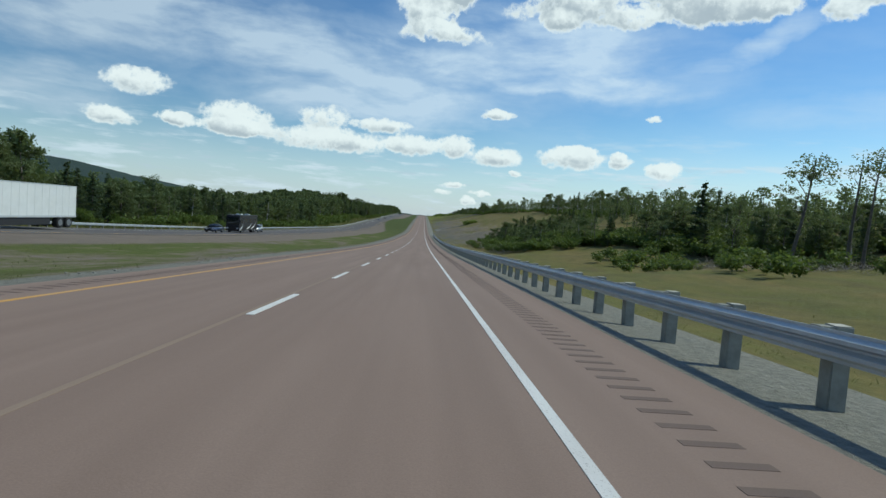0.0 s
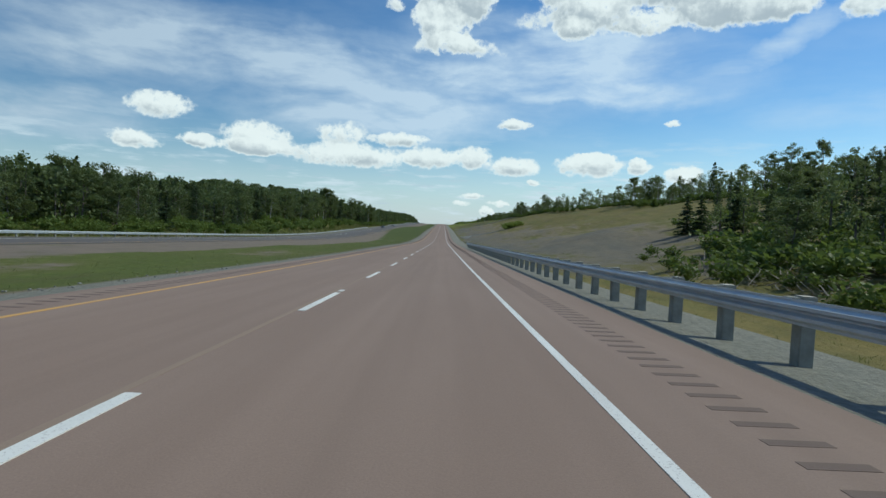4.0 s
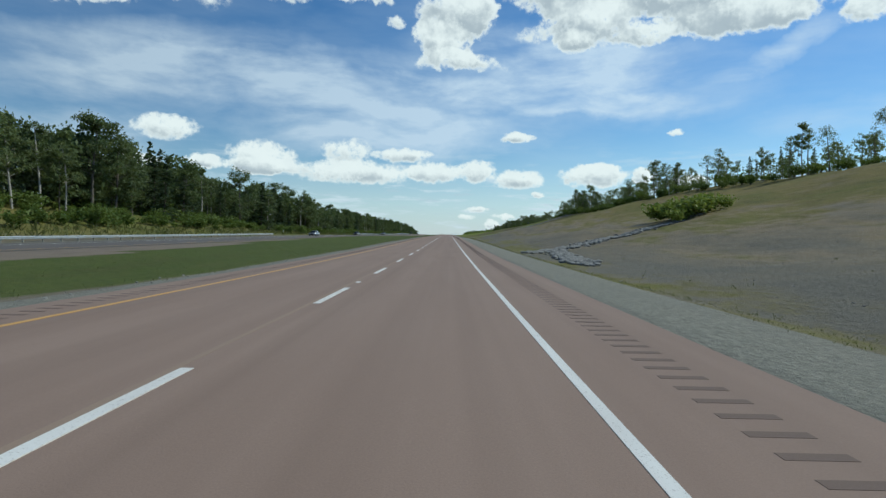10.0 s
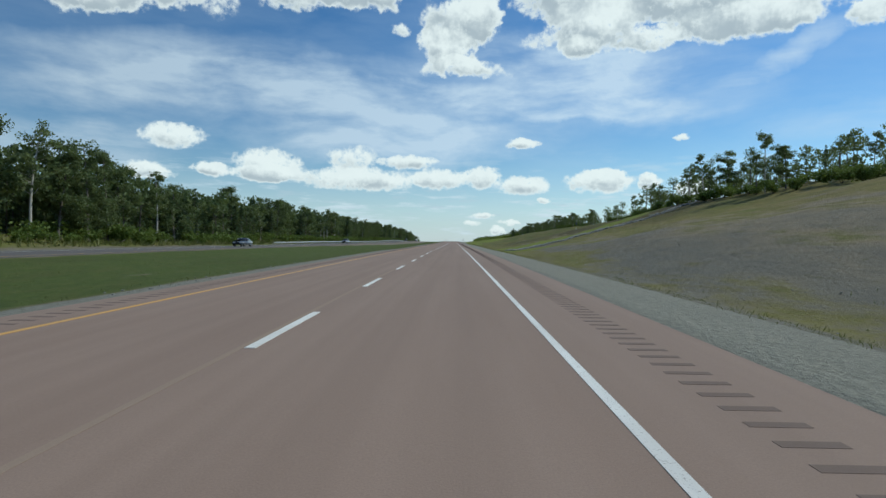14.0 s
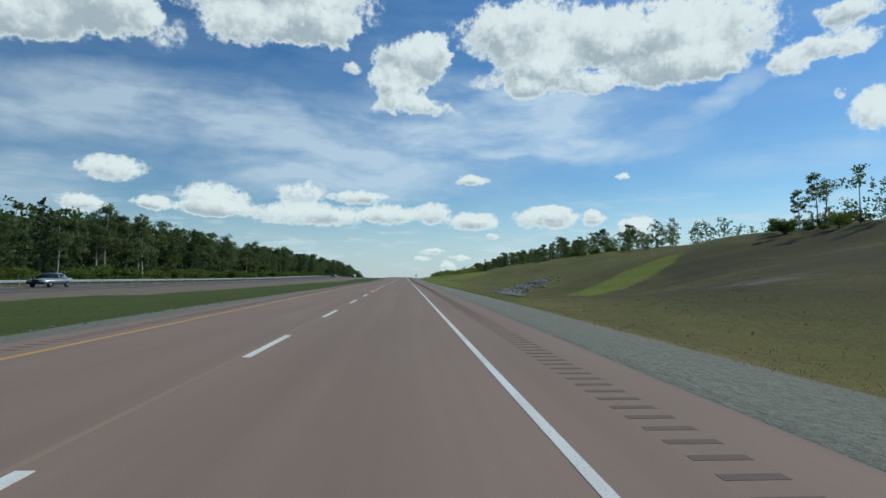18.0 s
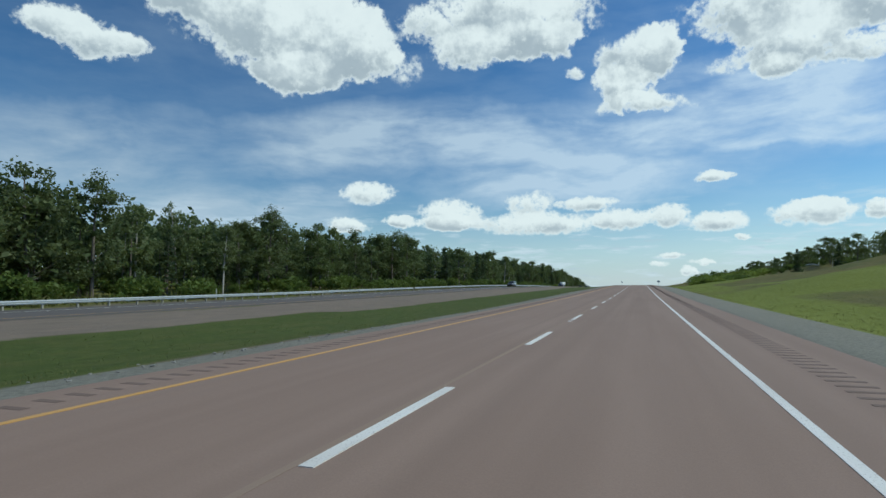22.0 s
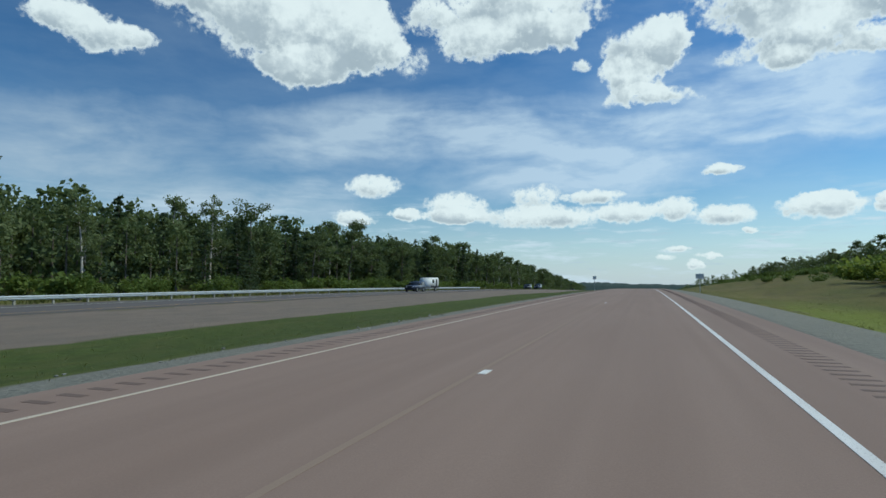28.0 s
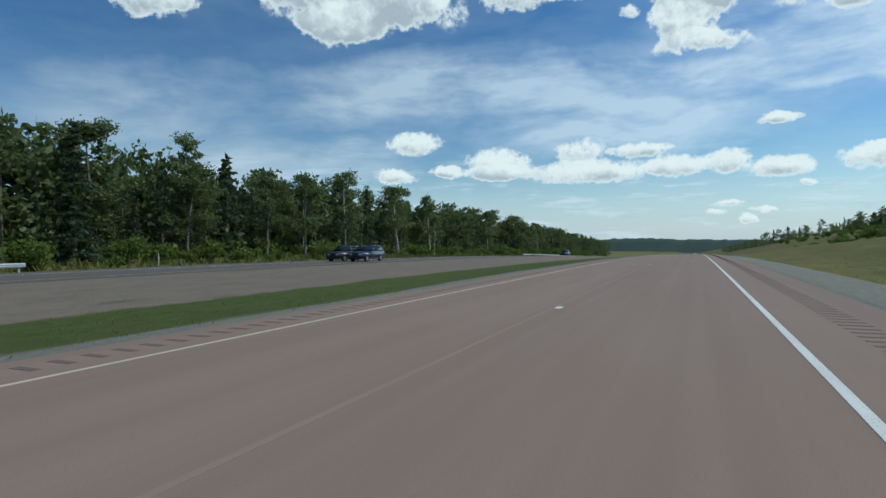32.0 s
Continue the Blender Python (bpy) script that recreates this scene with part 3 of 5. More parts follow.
def build_ground():
    xs = np.concatenate([[-1600, -1100, -700, -450, -320, -240, -180, -145, -120, -105, -95, -86, -78, -71, -65, -60, -56, -52, -49, -46, -43.5, -41, -38.4, -34, -30.5, -27.2, -25, -23, -21, -19, -17, -15.5, -14, -12.5, -11, -9.5, -8, -6.5, -5.6, -4.95, -4.2],
                         [5.0, 5.75, 6.4, 7.0, 7.7, 8.4, 9.2, 10, 11, 12], np.arange(13.5, 60, 1.7), np.arange(61, 110, 3.5), [115, 125, 140, 165, 200, 260, 350, 500, 750, 1100, 1600]])
    ys = np.concatenate([np.arange(-150, -20, 10.0), np.arange(-20, 1100, 2.5), np.arange(1100, 1500, 10.0), np.arange(1500, 4900, 100.0)])
    X, Y = np.meshgrid(xs, ys)
    Z = ground_z(X, Y)
    nx, ny = len(xs), len(ys)
    me = bpy.data.meshes.new("ground")
    idx = np.arange(nx * ny).reshape(ny, nx)
    quads = np.stack([idx[:-1, :-1], idx[:-1, 1:], idx[1:, 1:], idx[1:, :-1]], -1).reshape(-1, 4)
    me.from_pydata(np.stack([X.ravel(), Y.ravel(), Z.ravel()], -1).tolist(), [], quads.tolist())
    me.materials.append(M_GROUND)
    me.polygons.foreach_set("use_smooth", [True] * len(me.polygons))
    x, y = X.ravel(), Y.ravel()
    bare = np.interp(y, [130, 190, 330, 480, 560, 640], [0.0, 1.0, 1.0, 0.95, 0.45, 0.0])
    crest = np.interp(x, [10, 15, 22, 36, 48, 60, 75], [0.14, 0.05, 0.12, 0.46, 0.66, 0.80, 0.88])
    right = np.clip(1.0 - bare * (0.86 - crest) + np.where((x < 14) & (x > 8.6), 0.15, 0), 0, 1)
    med_in = np.interp(y, [60, 200, 300, 400, 430, 560, 620, 780, 980], [18.0, 17.0, 17.0, 24.0, 26.0, 26.0, 18.0, 16.5, 14.0])
    med = np.where(np.abs(x) < 7.2, 0.25, np.where(np.abs(x) < med_in, np.interp(y, [30, 200, 380], [0.62, 0.85, 1.0]), 0.06))
    far = np.interp(np.abs(x), [42, 46], [0.35, 1.0])
    grass = np.where(x > 0, right, np.where(x > -27, med, far))
    stone = np.where((x > 0) & (x < 8.5), 1.0, np.where((x < 0) & (x > -7.0), 0.8, 0.0)) + np.where((x < -38) & (x > -42), 0.6, 0)
    lush = np.where(x > 0, np.interp(y, [0, 150, 500, 620, 700, 900, 1000], [0.3, 0.2, 0.15, 0.4, 0.65, 0.6, 0.35]), np.where(x > -27, 0.85, 0.7))
    red = np.where((x < -7) & (x > -28), 0.85, 0.0)
    sward = np.zeros_like(x)
    for cx, cy, slope, rx, ry in ((30, 563, 0.82, 26, 5.5), (15, 531, 0.3, 7, 6), (34, 648, 0.8, 16, 5), (12, 850, 0.0, 6.0, 80), (11, 720, 0.0, 5.0, 50), (22, 765, 0.5, 12, 14), (30, 800, 0.6, 14, 10), (24, 850, 0.5, 10, 12)):
        dx = x - cx
        sward = np.maximum(sward, np.clip(1.5 - (dx / rx) ** 2 - ((y - cy - slope * dx) / ry) ** 2, 0, 1))
    sward = np.where(x > 8.6, sward, 0.0)
    grass = np.where(x > 8.6, np.maximum(grass, sward), grass)
    heath = np.where(x > 9, np.interp(x, [11, 18], [0.15, 1.0]) * np.interp(y, [540, 575, 640, 670], [0.0, 1.0, 1.0, 0.35]), 0.0)
    lawn = np.where((x < -6.5) & (x > -27.2), np.interp(y, [120, 260, 380], [0.25, 0.7, 1.0]), 0.0)
    tan = np.where(x > 0, np.interp(x, [12, 20, 33], [0.08, 0.52, 1.0]), 0.5)
    for name, val in (("tan", tan), ("sward", sward), ("heath", heath), ("lawn", lawn), ("grass", grass), ("stone", stone), ("lush", lush), ("red", red)):
        at = me.attributes.new(name, "FLOAT", "POINT")
        at.data.foreach_set("value", val.astype(np.float32))
    me.update()
    tagged(new("ground", me), "gravel verges, bare banks and rough grass along the highway", "ground", kind="structure")


build_ground()


def strip(name, x0, x1, lift, y0, y1, mat, step=3.0, crown=0.0, skirt=0.25):
    """A strip along the road with its own thickness."""
    ys = np.linspace(y0, y1, max(2, int(round((y1 - y0) / step)) + 1))
    verts, faces = [], []
    for y in ys:
        z = float(road_z(y)) + lift
        verts += [(x0, y, z - skirt), (x0, y, z), (x1, y, z), (x1, y, z - skirt)]
    for i in range(len(ys) - 1):
        a = 4 * i
        for k in range(3):
            faces.append((a + k, a + k + 4, a + k + 5, a + k + 1))
    n = len(verts)
    faces += [(0, 1, 2, 3), (n - 1, n - 2, n - 3, n - 4)]
    return mesh_of(name, verts, faces, (mat,))


road = tagged(new("road", strip("road", -4.95, 5.65, 0.0, -120, 4000, M_ROAD)), "reddish asphalt two-lane carriageway with worn wheel tracks", "road", kind="structure")
far_road = tagged(new("opposite_road", strip("opposite_road", -38.6, -27.0, -0.22, -120, 4000, M_OLD)), "weathered asphalt carriageway for oncoming traffic", "road", kind="structure")


def child(name, me, parent, label=""):
    ob = new(name, me)
    ob.parent = parent
    if label:
        ob["label"] = label
    return ob


child("edge_line", strip("edge_line", 3.545, 3.655, 0.005, -60, 1500, M_WHITE, skirt=0.004), road, "solid white painted edge line")
child("median_line", strip("median_line", -3.76, -3.65, 0.005, -60, 865, M_YELLOW, skirt=0.004), road, "solid yellow painted edge line")
child("median_line", strip("median_line", -3.75, -3.68, 0.005, 865, 1500, M_FAINT, skirt=0.004), road, "thin pale painted edge line")
child("worn_trace", strip("worn_trace", -0.30, -0.22, 0.003, -60, 1500, M_TAR, skirt=0.002), road, "pale trace of an old lane line")
child("edge_line", strip("edge_line", -28.3, -28.18, -0.215, -60, 1500, M_YELLOW, skirt=0.004), far_road)
child("edge_line", strip("edge_line", -35.7, -35.58, -0.215, -60, 1500, M_WHITE, skirt=0.004), far_road)

# ---- helpers for things ----
def thing(name, at, label, category, group="", yaw=0.0):
    ob = new(name)
    ob.empty_display_size = 0.2
    ob.matrix_world = pose(*at, 0, 0, yaw)
    return tagged(ob, label, category, group)


def box_bm(bm, x0, x1, y0, y1, z0, z1, bevel=0.0):
    r = bmesh.ops.create_cube(bm, size=1.0)
    vs = r["verts"]
    for v in vs:
        v.co = Vector((x0 + (v.co.x + 0.5) * (x1 - x0), y0 + (v.co.y + 0.5) * (y1 - y0), z0 + (v.co.z + 0.5) * (z1 - z0)))
    if bevel:
        es = list({e for v in vs for e in v.link_edges})
        bmesh.ops.bevel(bm, geom=es, offset=bevel, segments=2, affect="EDGES")


def cyl_bm(bm, c, r, length, axis="x", seg=20, r2=None, bevel=0.0):
    rot = {"x": Euler((0, math.pi / 2, 0)), "y": Euler((math.pi / 2, 0, 0)), "z": Euler((0, 0, 0))}[axis]
    m = Matrix.LocRotScale(c, rot, None)
    q = bmesh.ops.create_cone(bm, cap_ends=True, segments=seg, radius1=r, radius2=r if r2 is None else r2, depth=length, matrix=m)
    if bevel:
        es = [e for e in {e for v in q["verts"] for e in v.link_edges} if len(e.link_faces) == 2 and e.calc_face_angle(0) > 1.0]
        bmesh.ops.bevel(bm, geom=es, offset=bevel, segments=2, affect="EDGES")


def part(name, bm, mat, parent, label="", smooth=False):
    me = bpy.data.meshes.new(name)
    bmesh.ops.recalc_face_normals(bm, faces=bm.faces)
    bm.to_mesh(me)
    bm.free()
    me.materials.append(mat)
    if smooth:
        me.polygons.foreach_set("use_smooth", [True] * len(me.polygons))
    return child(name, me, parent, label)


def box_part(name, dims, mat, parent, bevel=0.0, label=""):
    bm = bmesh.new()
    box_bm(bm, *dims, bevel)
    return part(name, bm, mat, parent, label)


# ---- lane dashes and milled rumble strips ----
def dash_mesh(name, w, l):
    return mesh_of(name, [(a * w / 2, b * l / 2, c) for c in (-0.003, 0.005) for a, b in ((-1, -1), (1, -1), (1, 1), (-1, 1))],
                   [(4, 5, 6, 7), (0, 1, 5, 4), (1, 2, 6, 5), (2, 3, 7, 6), (3, 0, 4, 7)], (M_WHITE,))


DASH, DOT = dash_mesh("lane_dash", 0.13, 3.3), dash_mesh("lane_mark", 0.12, 0.36)


def lay_on_road(name, me, x, y):
    ob = child(name, me, road)
    s = float(road_z(y + 1) - road_z(y - 1)) / 2
    ob.matrix_world = pose(x, y, float(road_z(y)) + 0.003, math.degrees(math.atan(s)))


DASH_STARTS = ((-6, -43.0), (0, 8.84), (7, 67.4), (13, 118.3), (22, 195.1), (33, 290.6), (41, 360.1), (48, 421.4), (59, 516.4), (66, 575.9), (70, 610.3), (77, 670.8), (84, 730.6), (92, 798.6), (99, 858.9))
for k in range(-6, 99):
    start = float(np.interp(k, [a for a, c in DASH_STARTS], [c for a, c in DASH_STARTS]))
    lay_on_road("lane_dash", DASH, -0.14, start + 1.65)
for k in range(-18, 18):
    lay_on_road("lane_mark", DOT, -0.14, 426.0 + 23.9 * k)
for k in range(10):
    lay_on_road("lane_mark", DOT, -0.16, 864.0 + 25.9 * k)


def build_rumble(name, x, y0, y1, width):
    """Short milled grooves, each a shallow dark trough laid across the shoulder."""
    ys = np.arange(y0, y1, 0.40)
    n = len(ys)
    z, s = road_z(ys), (road_z(ys + 1) - road_z(ys - 1)) / 2
    V = np.zeros((n, 8, 3))
    for i, (a, b, c) in enumerate([(p, q, r) for r in (0.001, 0.003) for p, q in ((-1, -1), (1, -1), (1, 1), (-1, 1))]):
        V[:, i] = np.stack([np.full(n, x + a * width / 2), ys + b * 0.06, z + s * b * 0.06 + c], -1)
    F = np.array([(4, 5, 6, 7), (0, 1, 5, 4), (1, 2, 6, 5), (2, 3, 7, 6), (3, 0, 4, 7)])
    faces = (np.arange(n)[:, None, None] * 8 + F[None]).reshape(-1, 4)
    ob = child(name, mesh_of(name, V.reshape(-1, 3).tolist(), faces.tolist(), (M_GROOVE,)), road, "dark milled rumble grooves")
    ob["kind"] = "stuff"


build_rumble("rumble_strip", 4.68, -20, 1150, 0.46)
build_rumble("rumble_strip", -4.35, -20, 1150, 0.40)

# ---- guard rails ----
W_BEAM = [(0.0, 0.0), (0.0, 0.035), (-0.075, 0.075), (-0.075, 0.115), (0.0, 0.150), (0.0, 0.170), (-0.075, 0.205), (-0.075, 0.245), (0.0, 0.285), (0.0, 0.32)]


def beam_mesh(x, y0, y1, base, facing, flare=0.0):
    ys = np.arange(y0, y1 + 0.01, 1.905)
    prof = [(a * facing, b) for a, b in W_BEAM] + [(a * facing + 0.012, b) for a, b in reversed(W_BEAM)]
    n = len(prof)
    verts, faces = [], []
    for i, y in enumerate(ys):
        z = base(y)
        out = flare * max(0.0, (y - (y1 - 12)) / 12) ** 2
        for a, b in prof:
            verts.append((x + a + out, y, z + b + 0.40))
    for i in range(len(ys) - 1):
        for k in range(n):
            a, b = i * n + k, i * n + (k + 1) % n
            faces.append((a, b, b + n, a + n))
    faces += [tuple(range(n)), tuple(range(len(verts) - 1, len(verts) - n - 1, -1))]
    return mesh_of("beam", verts, faces, (M_STEEL,))


def post_mesh(w, d, h):
    bm = bmesh.new()
    box_bm(bm, -w / 2, w / 2, -d / 2, d / 2, -0.5, h, 0.012)
    me = bpy.data.meshes.new("post")
    bm.to_mesh(me)
    bm.free()
    me.materials.append(M_TIMBER)
    me.materials.append(M_TIMBER_END)
    for p in me.polygons:
        if abs(p.normal.z) > 0.9 and p.center.z > 0.3:
            p.material_index = 1
    return me


POST, STEEL_POST = post_mesh(0.20, 0.20, 0.745), post_mesh(0.15, 0.15, 0.70)
bm = bmesh.new()
box_bm(bm, -0.075, 0.075, -0.09, 0.09, -0.17, 0.17, 0.008)
BLOCK = bpy.data.meshes.new("spacer_block")
bm.to_mesh(BLOCK), bm.free()
BLOCK.materials.append(M_TIMBER)


def guard_rail(x, y0, y1, facing, base, blocks, label, terminal=False):
    """facing -1: the beam faces towards smaller x."""
    g = thing("guard_rail", (0, 0, 0), label, "guard rail", "highway guard rails")
    child("beam", beam_mesh(x, y0, y1, base, -facing, 0.5 if terminal else 0.0), g, "galvanised corrugated steel beam")
    ys = np.arange(y0 + 0.03, y1, 1.989 if blocks else 2.9)
    for i, y in enumerate(ys):
        out = (0.5 * max(0.0, (y - (y1 - 12)) / 12) ** 2) if terminal else 0.0
        px = x - facing * (0.27 if blocks else 0.13) + out
        p = child("post", POST if blocks else STEEL_POST, g)
        p.matrix_world = pose(px, y, base(y), (i * 37 % 5 - 2) * 0.5, (i * 53 % 5 - 2) * 0.6, (i * 29 % 7 - 3) * 1.2)
        if blocks:
            b = child("spacer_block", BLOCK, g)
            b.matrix_world = pose(x - facing * 0.092 + out, y, base(y) + 0.56)
    if terminal:
        for yy in (y1,):
            bm = bmesh.new()
            box_bm(bm, x + 0.5 - 0.10, x + 0.5 + 0.12, yy - 0.02, yy + 0.30, base(yy) + 0.36, base(yy) + 0.74, 0.02)
            part("terminal_head", bm, M_STEEL, g, "boxed steel end terminal")
    return g


def near_base(y):
    return float(road_z(y)) + 0.025


def far_base(y):
    return float(road_z(y)) - 0.34


guard_rail(6.66, -38, 236.5, -1, near_base, True, "galvanised steel guard rail on weathered timber posts", True)
for a, b in ((-60, 455), (576, 800), (800, 1033), (1160, 1420)):
    guard_rail(-41.2, a, b, 1, far_base, False, "galvanised guard rail beyond the oncoming carriageway")

# ---- trees ----
def leaf_cloud(centres, size, rng, flat=0.0):
    n = len(centres)
    a = rng.normal(size=(n, 3))
    a[:, 2] *= 1 - flat
    a /= np.linalg.norm(a, axis=1)[:, None] + 1e-9
    b = np.cross(a, rng.normal(size=(n, 3)))
    b /= np.linalg.norm(b, axis=1)[:, None] + 1e-9
    s = size * rng.uniform(0.6, 1.25, (n, 1))
    V = np.stack([centres - a * s, centres + b * s * 0.55, centres + a * s, centres - b * s * 0.55], 1)
    return V.reshape(-1, 3)


def quads_mesh(name, V, mat):
    n = len(V) // 4
    me = bpy.data.meshes.new(name)
    me.vertices.add(len(V))
    me.vertices.foreach_set("co", V.astype(np.float32).ravel())
    me.loops.add(len(V))
    me.loops.foreach_set("vertex_index", np.arange(len(V), dtype=np.int32))
    me.polygons.add(n)
    me.polygons.foreach_set("loop_start", np.arange(n, dtype=np.int32) * 4)
    me.materials.append(mat)
    me.update(calc_edges=True)
    return me


def tube(verts, faces, pts, radii, seg=6):
    base = len(verts)
    for p, r in zip(pts, radii):
        for k in range(seg):
            a = 6.283 * k / seg
            verts.append((p[0] + r * math.cos(a), p[1] + r * math.sin(a), p[2]))
    for i in range(len(pts) - 1):
        for k in range(seg):
            a, b = base + i * seg + k, base + i * seg + (k + 1) % seg
            faces.append((a, b, b + seg, a + seg))


def broad_tree(seed, h, spread, bare, leaves, leaf=0.24, thin=1.0):
    """Trunk and limbs as one mesh, and the leaf cloud, of a broadleaved tree."""
    rng = np.random.RandomState(seed)
    verts, faces, clumps = [], [], []
    bend = rng.uniform(-0.06, 0.06, 2) * h
    top = [np.array([bend[0] * (t ** 2) + 0.10 * math.sin(5 * t + seed), bend[1] * t ** 2 + 0.10 * math.cos(4 * t + seed), h * 0.94 * t]) for t in np.linspace(0, 1, 8)]
    tube(verts, faces, [p - np.array([0, 0, 0.5 if i == 0 else 0]) for i, p in enumerate(top)], [0.013 * h * thin * (1.15 - t) + 0.015 for t in np.linspace(0, 1, 8)], 7)
    n = int(12 + 1.5 * h)
    for i in range(n):
        t = rng.uniform(bare, 0.97)
        o = np.array([np.interp(t, np.linspace(0, 1, 8), [p[j] for p in top]) for j in range(3)])
        az = 2.4 * i + rng.uniform(-0.5, 0.5)
        ln = spread * (1.15 - 0.75 * abs(t - 0.55)) * rng.uniform(0.55, 1.1) * (1.0 - 0.55 * max(0, t - 0.6) / 0.4)
        up = rng.uniform(0.35, 0.9)
        d = np.array([math.cos(az), math.sin(az), up])
        mid = o + d * ln * 0.5 + np.array([0, 0, -0.05 * ln])
        end = o + d * ln * np.array([1, 1, 0.9])
        tube(verts, faces, [o, mid, end], [0.05 * thin * (1.2 - t) + 0.012, 0.03 * thin, 0.008], 4)
        clumps.append((end, rng.uniform(0.55, 1.05) * spread * 0.34))
        if rng.uniform() < 0.75:
            clumps.append((mid + rng.normal(size=3) * 0.3, rng.uniform(0.4, 0.8) * spread * 0.32))
    clumps.append((top[-1], spread * 0.26))
    pts = []
    per = max(8, leaves // len(clumps))
    for c, r in clumps:
        u = rng.normal(size=(per, 3))
        u /= np.linalg.norm(u, axis=1)[:, None]
        rad = r * rng.uniform(0.35, 1.0, (per, 1)) ** 0.6 * (1 + 0.25 * rng.normal(size=(per, 1)))
        pts.append(c + u * rad * np.array([1, 1, 0.78]))
    pts = np.concatenate(pts)
    pts = pts[pts[:, 2] > 0.3]
    return verts, faces, leaf_cloud(pts, leaf, rng)


def spruce(seed, h, spread, leaves, leaf=0.22, gap=0.06):
    rng = np.random.RandomState(seed)
    verts, faces, pts = [], [], []
    tube(verts, faces, [(0, 0, -0.4), (0.03, 0, h * 0.5), (0, 0.03, h)], [0.012 * h + 0.03, 0.008 * h + 0.015, 0.01], 6)
    layers = int(h * 1.9)
    for i in range(layers):
        t = gap + (1 - gap) * i / layers
        r = spread * (1 - t) ** 0.85 * rng.uniform(0.88, 1.08) + 0.10
        nb = 7 if t < 0.8 else 5
        for k in range(nb):
            az = 6.283 * k / nb + i * 1.1 + rng.uniform(-0.25, 0.25)
            rr = r * rng.uniform(0.7, 1.15)
            if rng.uniform() < 0.12:
                continue
            d = np.array([math.cos(az), math.sin(az), 0])
            o = np.array([0, 0, min(h * 0.985, h * (t + rng.uniform(-0.7, 0.7) * (1 - gap) / layers))])
            e = o + d * rr + np.array([0, 0, -0.22 * rr])
            tube(verts, faces, [o, e], [0.02, 0.004], 3)
            m = max(3, int(leaves / (layers * nb) * (0.4 + 1.2 * rr / spread)))
            s = rng.uniform(0.2, 1.02, (m, 1))
            p = o + (e - o) * s + rng.normal(size=(m, 3)) * np.array([0.13, 0.13, 0.06]) * (0.5 + rr * 0.5)
            pts.append(p)
    return verts, faces, leaf_cloud(np.concatenate(pts), leaf, rng, 0.45)


def bush(seed, h, leaves, leaf=0.16):
    rng = np.random.RandomState(seed)
    verts, faces, pts = [], [], []
    for i in range(9):
        az, ln = rng.uniform(0, 6.283), rng.uniform(0.6, 1.0) * h
        d = np.array([math.cos(az) * rng.uniform(0.2, 0.75), math.sin(az) * rng.uniform(0.2, 0.75), 1.0])
        e = d * ln * 0.85
        tube(verts, faces, [(0, 0, -0.2), e * 0.5, e], [0.03, 0.02, 0.006], 4)
        for c, r in ((e, 0.30 * h), (e * 0.6, 0.28 * h)):
            u = rng.normal(size=(leaves // 18, 3))
            pts.append(c + u / np.linalg.norm(u, axis=1)[:, None] * r * rng.uniform(0.4, 1.1, (len(u), 1)) * np.array([1, 1, 0.8]))
    p = np.concatenate(pts)
    p = p[p[:, 2] > 0.02]
    return verts, faces, leaf_cloud(p, leaf, rng)


def tree_thing(name, made, bark, leafmat, label, category, group):
    verts, faces, V = made
    ob = thing(name, (0, 0, -500), label, category, group)
    child("trunk" if category == "tree" else "stem", mesh_of("trunk", verts, faces, (bark,), True), ob)
    child("crown" if category == "tree" else "foliage", quads_mesh("crown", V, leafmat), ob)
    return ob


KINDS = {"broad": [], "aspen": [], "spruce": [], "bush": [], "bare": []}
for sd, h, sp, br in ((1, 12.5, 3.0, 0.16), (2, 13.5, 3.4, 0.12), (3, 11.0, 3.0, 0.10), (4, 12.0, 2.7, 0.22)):
    KINDS["broad"].append((h, tree_thing("maple_tree", broad_tree(sd, h, sp, br, 5400, 0.172), M_BARK, M_LEAF, "broadleaved tree with a full dark green crown", "tree", "roadside trees")))
for sd, h, sp, br in ((11, 13.0, 2.2, 0.35), (12, 12.0, 1.9, 0.42), (13, 10.5, 2.2, 0.30)):
    KINDS["aspen"].append((h, tree_thing("birch_tree", broad_tree(sd, h, sp, br, 3300, 0.145, 0.8), M_BIRCH, M_LEAF_PALE, "slender pale-barked birch with an open crown", "tree", "roadside trees")))
for sd, h, sp in ((21, 12.5, 2.3), (22, 10.5, 2.0), (23, 8.0, 1.8)):
    KINDS["spruce"].append((h, tree_thing("spruce_tree", spruce(sd, h, sp, 4400, 0.17), M_BARK, M_NEEDLE, "dark narrow spruce with drooping tiers", "tree", "roadside trees")))
for sd, h in ((31, 1.8), (32, 2.4), (33, 1.3)):
    KINDS["bush"].append((h, tree_thing("shrub", bush(sd, h, 1700, 0.095), M_BARK, M_SHRUB, "leafy green roadside shrub", "shrub", "roadside shrubs")))
for sd, h, sp in ((41, 9.5, 1.6), (42, 8.5, 2.0)):
    KINDS["bare"].append((h, tree_thing("thin_tree", broad_tree(sd, h, sp, 0.5, 900, 0.11, 0.9), M_BARK, M_LEAF_PALE, "thin half-bare tree with sparse leaves", "tree", "roadside trees")))
used = {}


